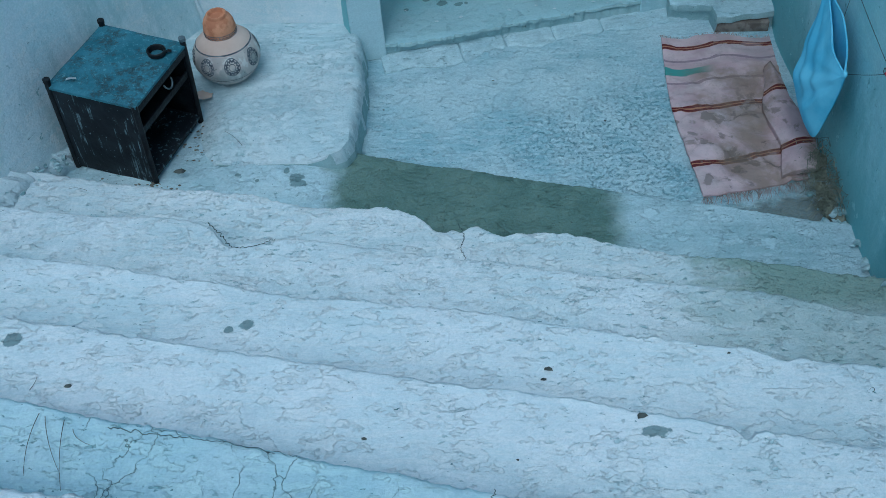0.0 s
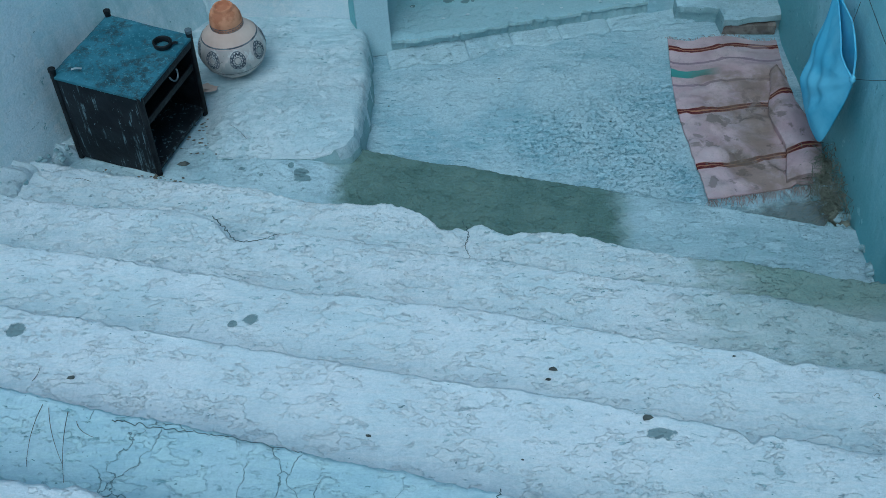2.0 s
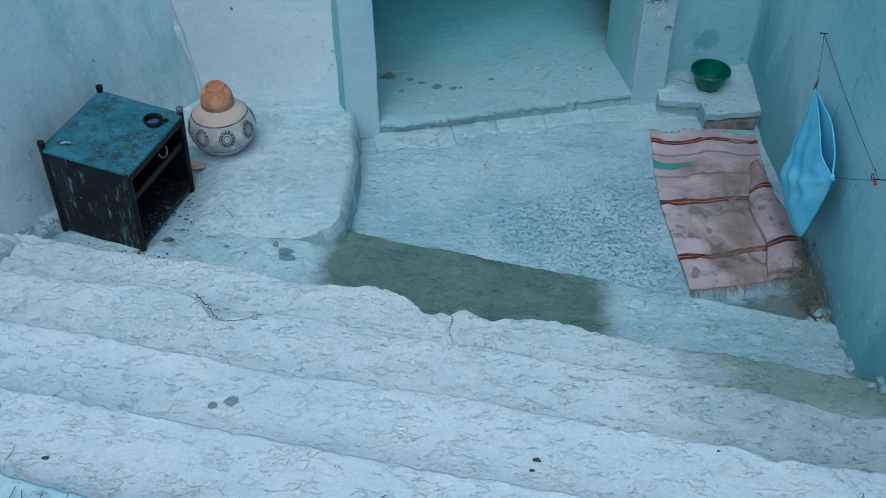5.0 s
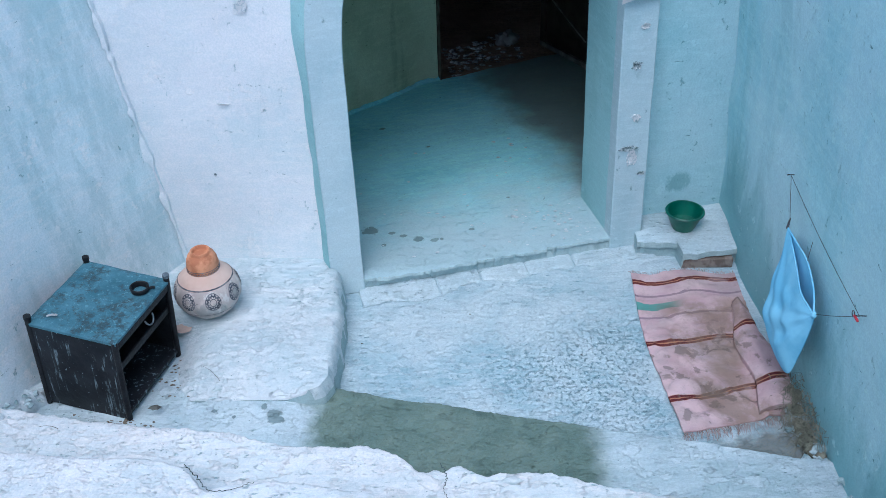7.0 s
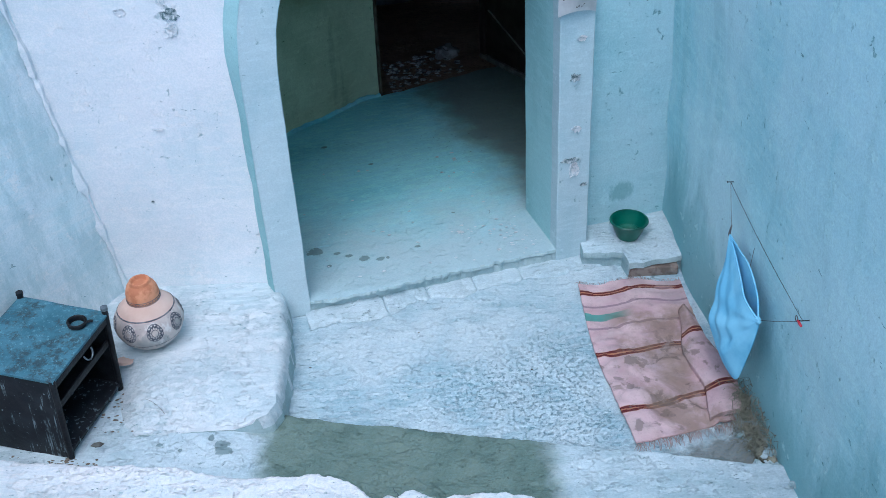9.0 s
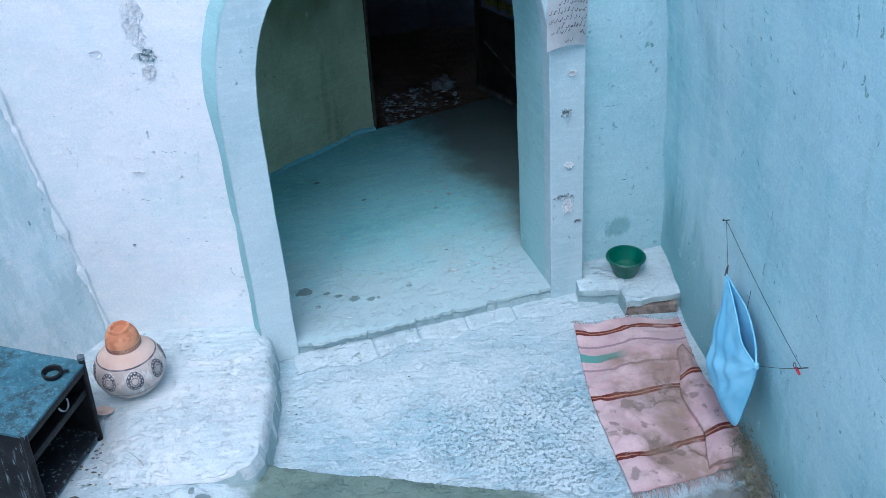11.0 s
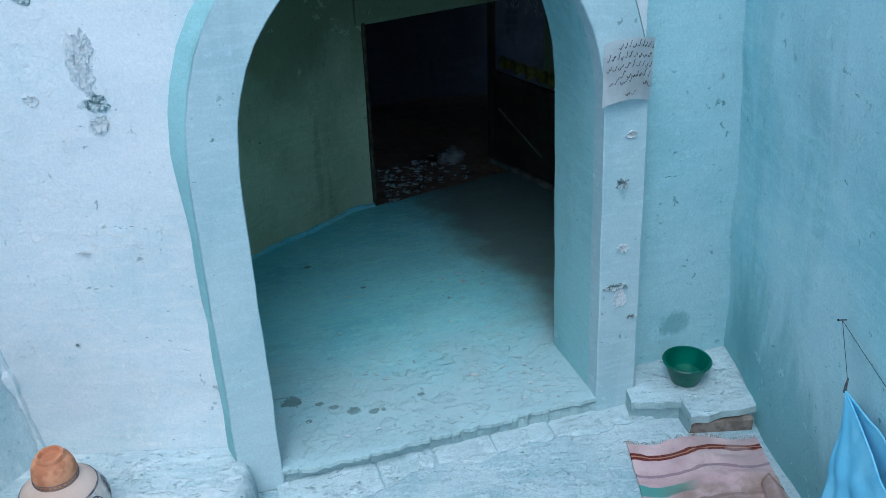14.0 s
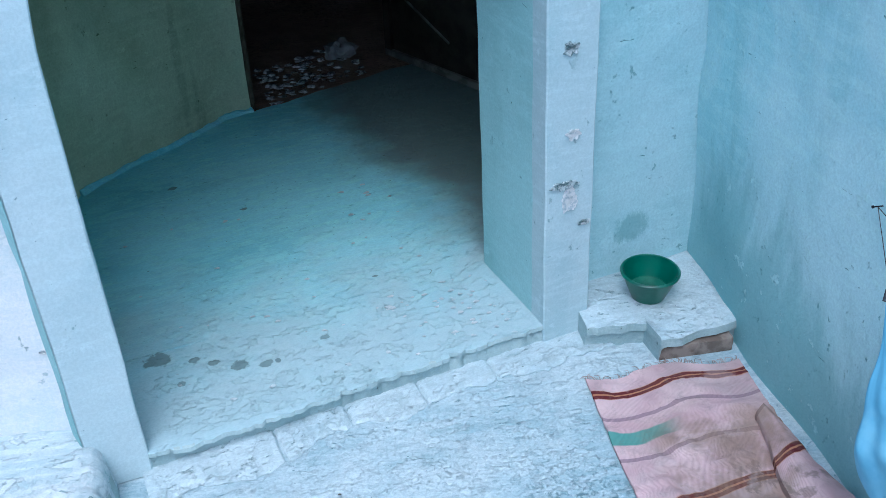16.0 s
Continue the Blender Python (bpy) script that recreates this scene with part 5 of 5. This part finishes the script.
def build_straw():
    rnd = random.Random(8)
    bm = bmesh.new()
    for i in range(420):
        f = rnd.random()
        x, y = min(1.585, 1.545 + rnd.gauss(0, 0.03)), 2.70 + 0.36 * f + rnd.gauss(0, 0.02)
        a, ln = rnd.uniform(0, 6.28), rnd.uniform(0.03, 0.09)
        dx, dy = math.cos(a) * ln, math.sin(a) * ln
        z = rnd.uniform(0.004, 0.05) * (1 + 1.3 * max(0, (x - 1.53) / 0.05))
        tube(bm, [(x, y, z), (x + dx * 0.5, y + dy * 0.5, z + 0.02), (x + dx * 0.8 - 0.01, y + dy, max(0.004, z - 0.01))], 0.0014, 4, 0.5)
    for i in range(40):
        f = rnd.random()
        lump(bm, (1.555 + rnd.gauss(0, 0.016), 2.66 + 0.42 * f, 0.012), (rnd.uniform(0.012, 0.03), rnd.uniform(0.015, 0.03), rnd.uniform(0.012, 0.03)), rnd.uniform(0, 9), 1, 0.6)
    tagged(obj("straw", bm, m_straw), "matted dry straw in the corner by the wall", "straw", kind="stuff")


build_straw()
m_leaf = simple("dead_leaf", (0.04, 0.045, 0.045), (0.1, 0.11, 0.1), 20, 0.9, 0.001)


def twig(x, y, z, ln, ang, bend, label, name="twig", r=0.0010):
    bm = bmesh.new()
    tube(bm, [(x + ln * (s - 0.5) * math.cos(ang + bend * s), y + ln * (s - 0.5) * math.sin(ang + bend * s), z + 0.003 + 0.006 * math.sin(math.pi * s)) for s in [i / 8 for i in range(9)]], r, 5, 0.5)
    tagged(obj(name, bm, m_leaf), label, "twig", "twigs on the steps")


for x, y, z, ln, ang, bend in ((-0.835, 1.127, 0.902, 0.165, -1.53, 0.15), (-0.785, 1.127, 0.902, 0.165, -1.12, 0.12), (-0.750, 1.10, 0.902, 0.19, -1.35, 0.1), (-0.72, 1.14, 0.902, 0.07, -0.9, 0.5), (-0.981, 1.405, 0.732, 0.045, 1.1, 0.7),
                              (-0.9, 3.05, 0.15, 0.14, 2.3, 0.15), (-1.45, 2.68, 0.21, 0.08, 2.9, 0.2), (0.62, 4.5, 0.09, 0.03, 0.9, 1.2), (1.267, 1.533, 0.552, 0.02, 1.5, 2.0)):
    twig(x, y, z, ln, ang, bend, "thin dark twig lying on the cement")
for i, (x, y, z, s) in enumerate(((-0.889, 1.399, 0.735, 0.011), (0.389, 1.59, 0.555, 0.013), (0.375, 1.555, 0.555, 0.009), (0.609, 1.329, 0.735, 0.014), (-0.081, 1.252, 0.735, 0.007), (-1.09, 2.845, 0.15, 0.025), (0.3, 1.2, 0.735, 0.005), (0.9, 1.65, 0.555, 0.006), (-0.3, 3.4, 0.005, 0.006), (0.7, 3.3, 0.01, 0.007), (0.2, 3.6, 0.01, 0.006))):
    b1 = bmesh.new()
    lump(b1, (x, y, z), (s, s * 0.6, s * 0.25), i * 1.3, 1, 0.5)
    tagged(obj("leaf_scrap", b1, m_leaf), "small dark dried leaf scrap on the cement", "leaf", "leaf scraps")
b1 = bmesh.new()
lump(b1, (0.35, 2.40, 0.21), (0.035, 0.016, 0.012), 2.5, 2, 0.5)
tagged(obj("plaster_flake", b1, m_plinth), "loose white plaster flake on the broken step", "flake")

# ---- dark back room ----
m_wood = simple("near_black_wood", (0.018, 0.014, 0.012), (0.04, 0.033, 0.028), 9, 0.6, 0.003)
m_lightwood = simple("grey_bare_wood", (0.10, 0.11, 0.10), (0.2, 0.21, 0.19), 12, 0.8, 0.002)
m_litter = simple("pale_litter", (0.14, 0.15, 0.15), (0.6, 0.63, 0.63), 30, 0.9, 0.002)
m_strand = simple("silvery_strands", (0.16, 0.18, 0.2), (0.34, 0.36, 0.38), 30, 0.5, 0.001)
m_ochre = simple("ochre_light_patch", (0.12, 0.11, 0.03), (0.24, 0.2, 0.05), 12, 0.9, 0.001)
bm = bmesh.new()
box(bm, -0.008, -0.012, 0.07, 0.008, 0.03, 1.16, 0.003)
ob = obj("door_jamb", bm, simple("brown_wood", (0.05, 0.04, 0.025), (0.1, 0.085, 0.06), 14, 0.8, 0.002))
ob.matrix_world = Matrix.Translation((0.012, 6.075, 0)) @ Matrix.Rotation(radians(28), 4, "Z")
tagged(ob, "dark wooden edge of the low opening", "door frame", kind="structure")
LEAF = Matrix.Translation((0.756, 6.652, 0)) @ Matrix.Rotation(math.atan2(-0.561, 0.361), 4, "Z")
t = thing("door_leaf", LEAF, "near-black wooden door leaf with a diagonal brace, standing ajar", "door")
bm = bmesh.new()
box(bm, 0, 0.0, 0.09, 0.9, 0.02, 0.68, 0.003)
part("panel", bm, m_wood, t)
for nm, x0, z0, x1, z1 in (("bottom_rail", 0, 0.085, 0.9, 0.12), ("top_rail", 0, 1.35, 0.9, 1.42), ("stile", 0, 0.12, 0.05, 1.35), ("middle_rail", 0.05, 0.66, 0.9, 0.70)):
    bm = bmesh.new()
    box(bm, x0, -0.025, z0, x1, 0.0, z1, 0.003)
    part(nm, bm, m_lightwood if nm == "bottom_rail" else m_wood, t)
bm = bmesh.new()
tube(bm, [(0.10, -0.02, 0.47), (0.51, -0.02, 0.275)], 0.006, 6)
part("brace", bm, m_lightwood, t, "thin pale diagonal brace")
# made-up strands, standing in for foliage silhouettes against a faint light
t = thing("foliage_strands", LEAF @ pose(0.05, 0.0, 0), "silvery strands standing in for foliage silhouettes in the dark doorway", "garland")
rnd = random.Random(21)
for i in range(7):
    bm = bmesh.new()
    x, z = 0.04 + 0.07 * i, 1.34
    for j in range(9):
        a = rnd.uniform(0, 6.28)
        z1 = z - 0.025 * j
        tube(bm, [(x, -0.03, z1), (x + 0.022 * math.cos(a), -0.03 + 0.012 * math.sin(a), z1 - 0.014), (x + 0.03 * math.cos(a), -0.03, z1 - 0.034)], 0.0028, 4, 0.4)
    part("strand", bm, m_strand, t)
# made-up strip: a faint yellowish light patch is put into its colour
t = thing("light_patch_strip", LEAF @ pose(0.08, 0.01, 0), "dull ochre strip standing in for a light patch on the dark door", "cloth")
bm = loft([[(0.5 * i / 30, 0.012 * math.sin(i * 1.1), 0.79 - (0.07 + 0.012 * math.sin(i * 0.9)) * j / 5) for j in range(6)] for i in range(31)])
bmesh.ops.solidify(bm, geom=bm.faces[:], thickness=0.002)
part("cloth", bm, m_ochre, t)
rnd = random.Random(33)
bm = bmesh.new()
for i in range(120):
    k, d = rnd.random(), rnd.uniform(0.05, 0.5)
    x, y = 0.03 + 0.55 * k - 0.47 * d, 6.12 + 0.33 * k + 0.88 * d
    s = rnd.uniform(0.006, 0.022)
    lump(bm, (x + 0.1, y, 0.055 + s * 0.3), (s * 1.4, s, s * 0.4), rnd.uniform(0, 9), 1, 0.6)
tagged(obj("litter", bm, m_litter, smooth=False), "pale litter scattered on the dark earth floor", "litter", kind="stuff")
b1 = bmesh.new()
lump(b1, (0.50, 6.74, 0.09), (0.075, 0.055, 0.055), 4.2, 3, 0.6)
tagged(obj("stone_block", b1, simple("dusty_stone", (0.2, 0.21, 0.21), (0.32, 0.34, 0.34), 9, 0.95, 0.004)), "rough grey stone lying in the dark room", "stone")
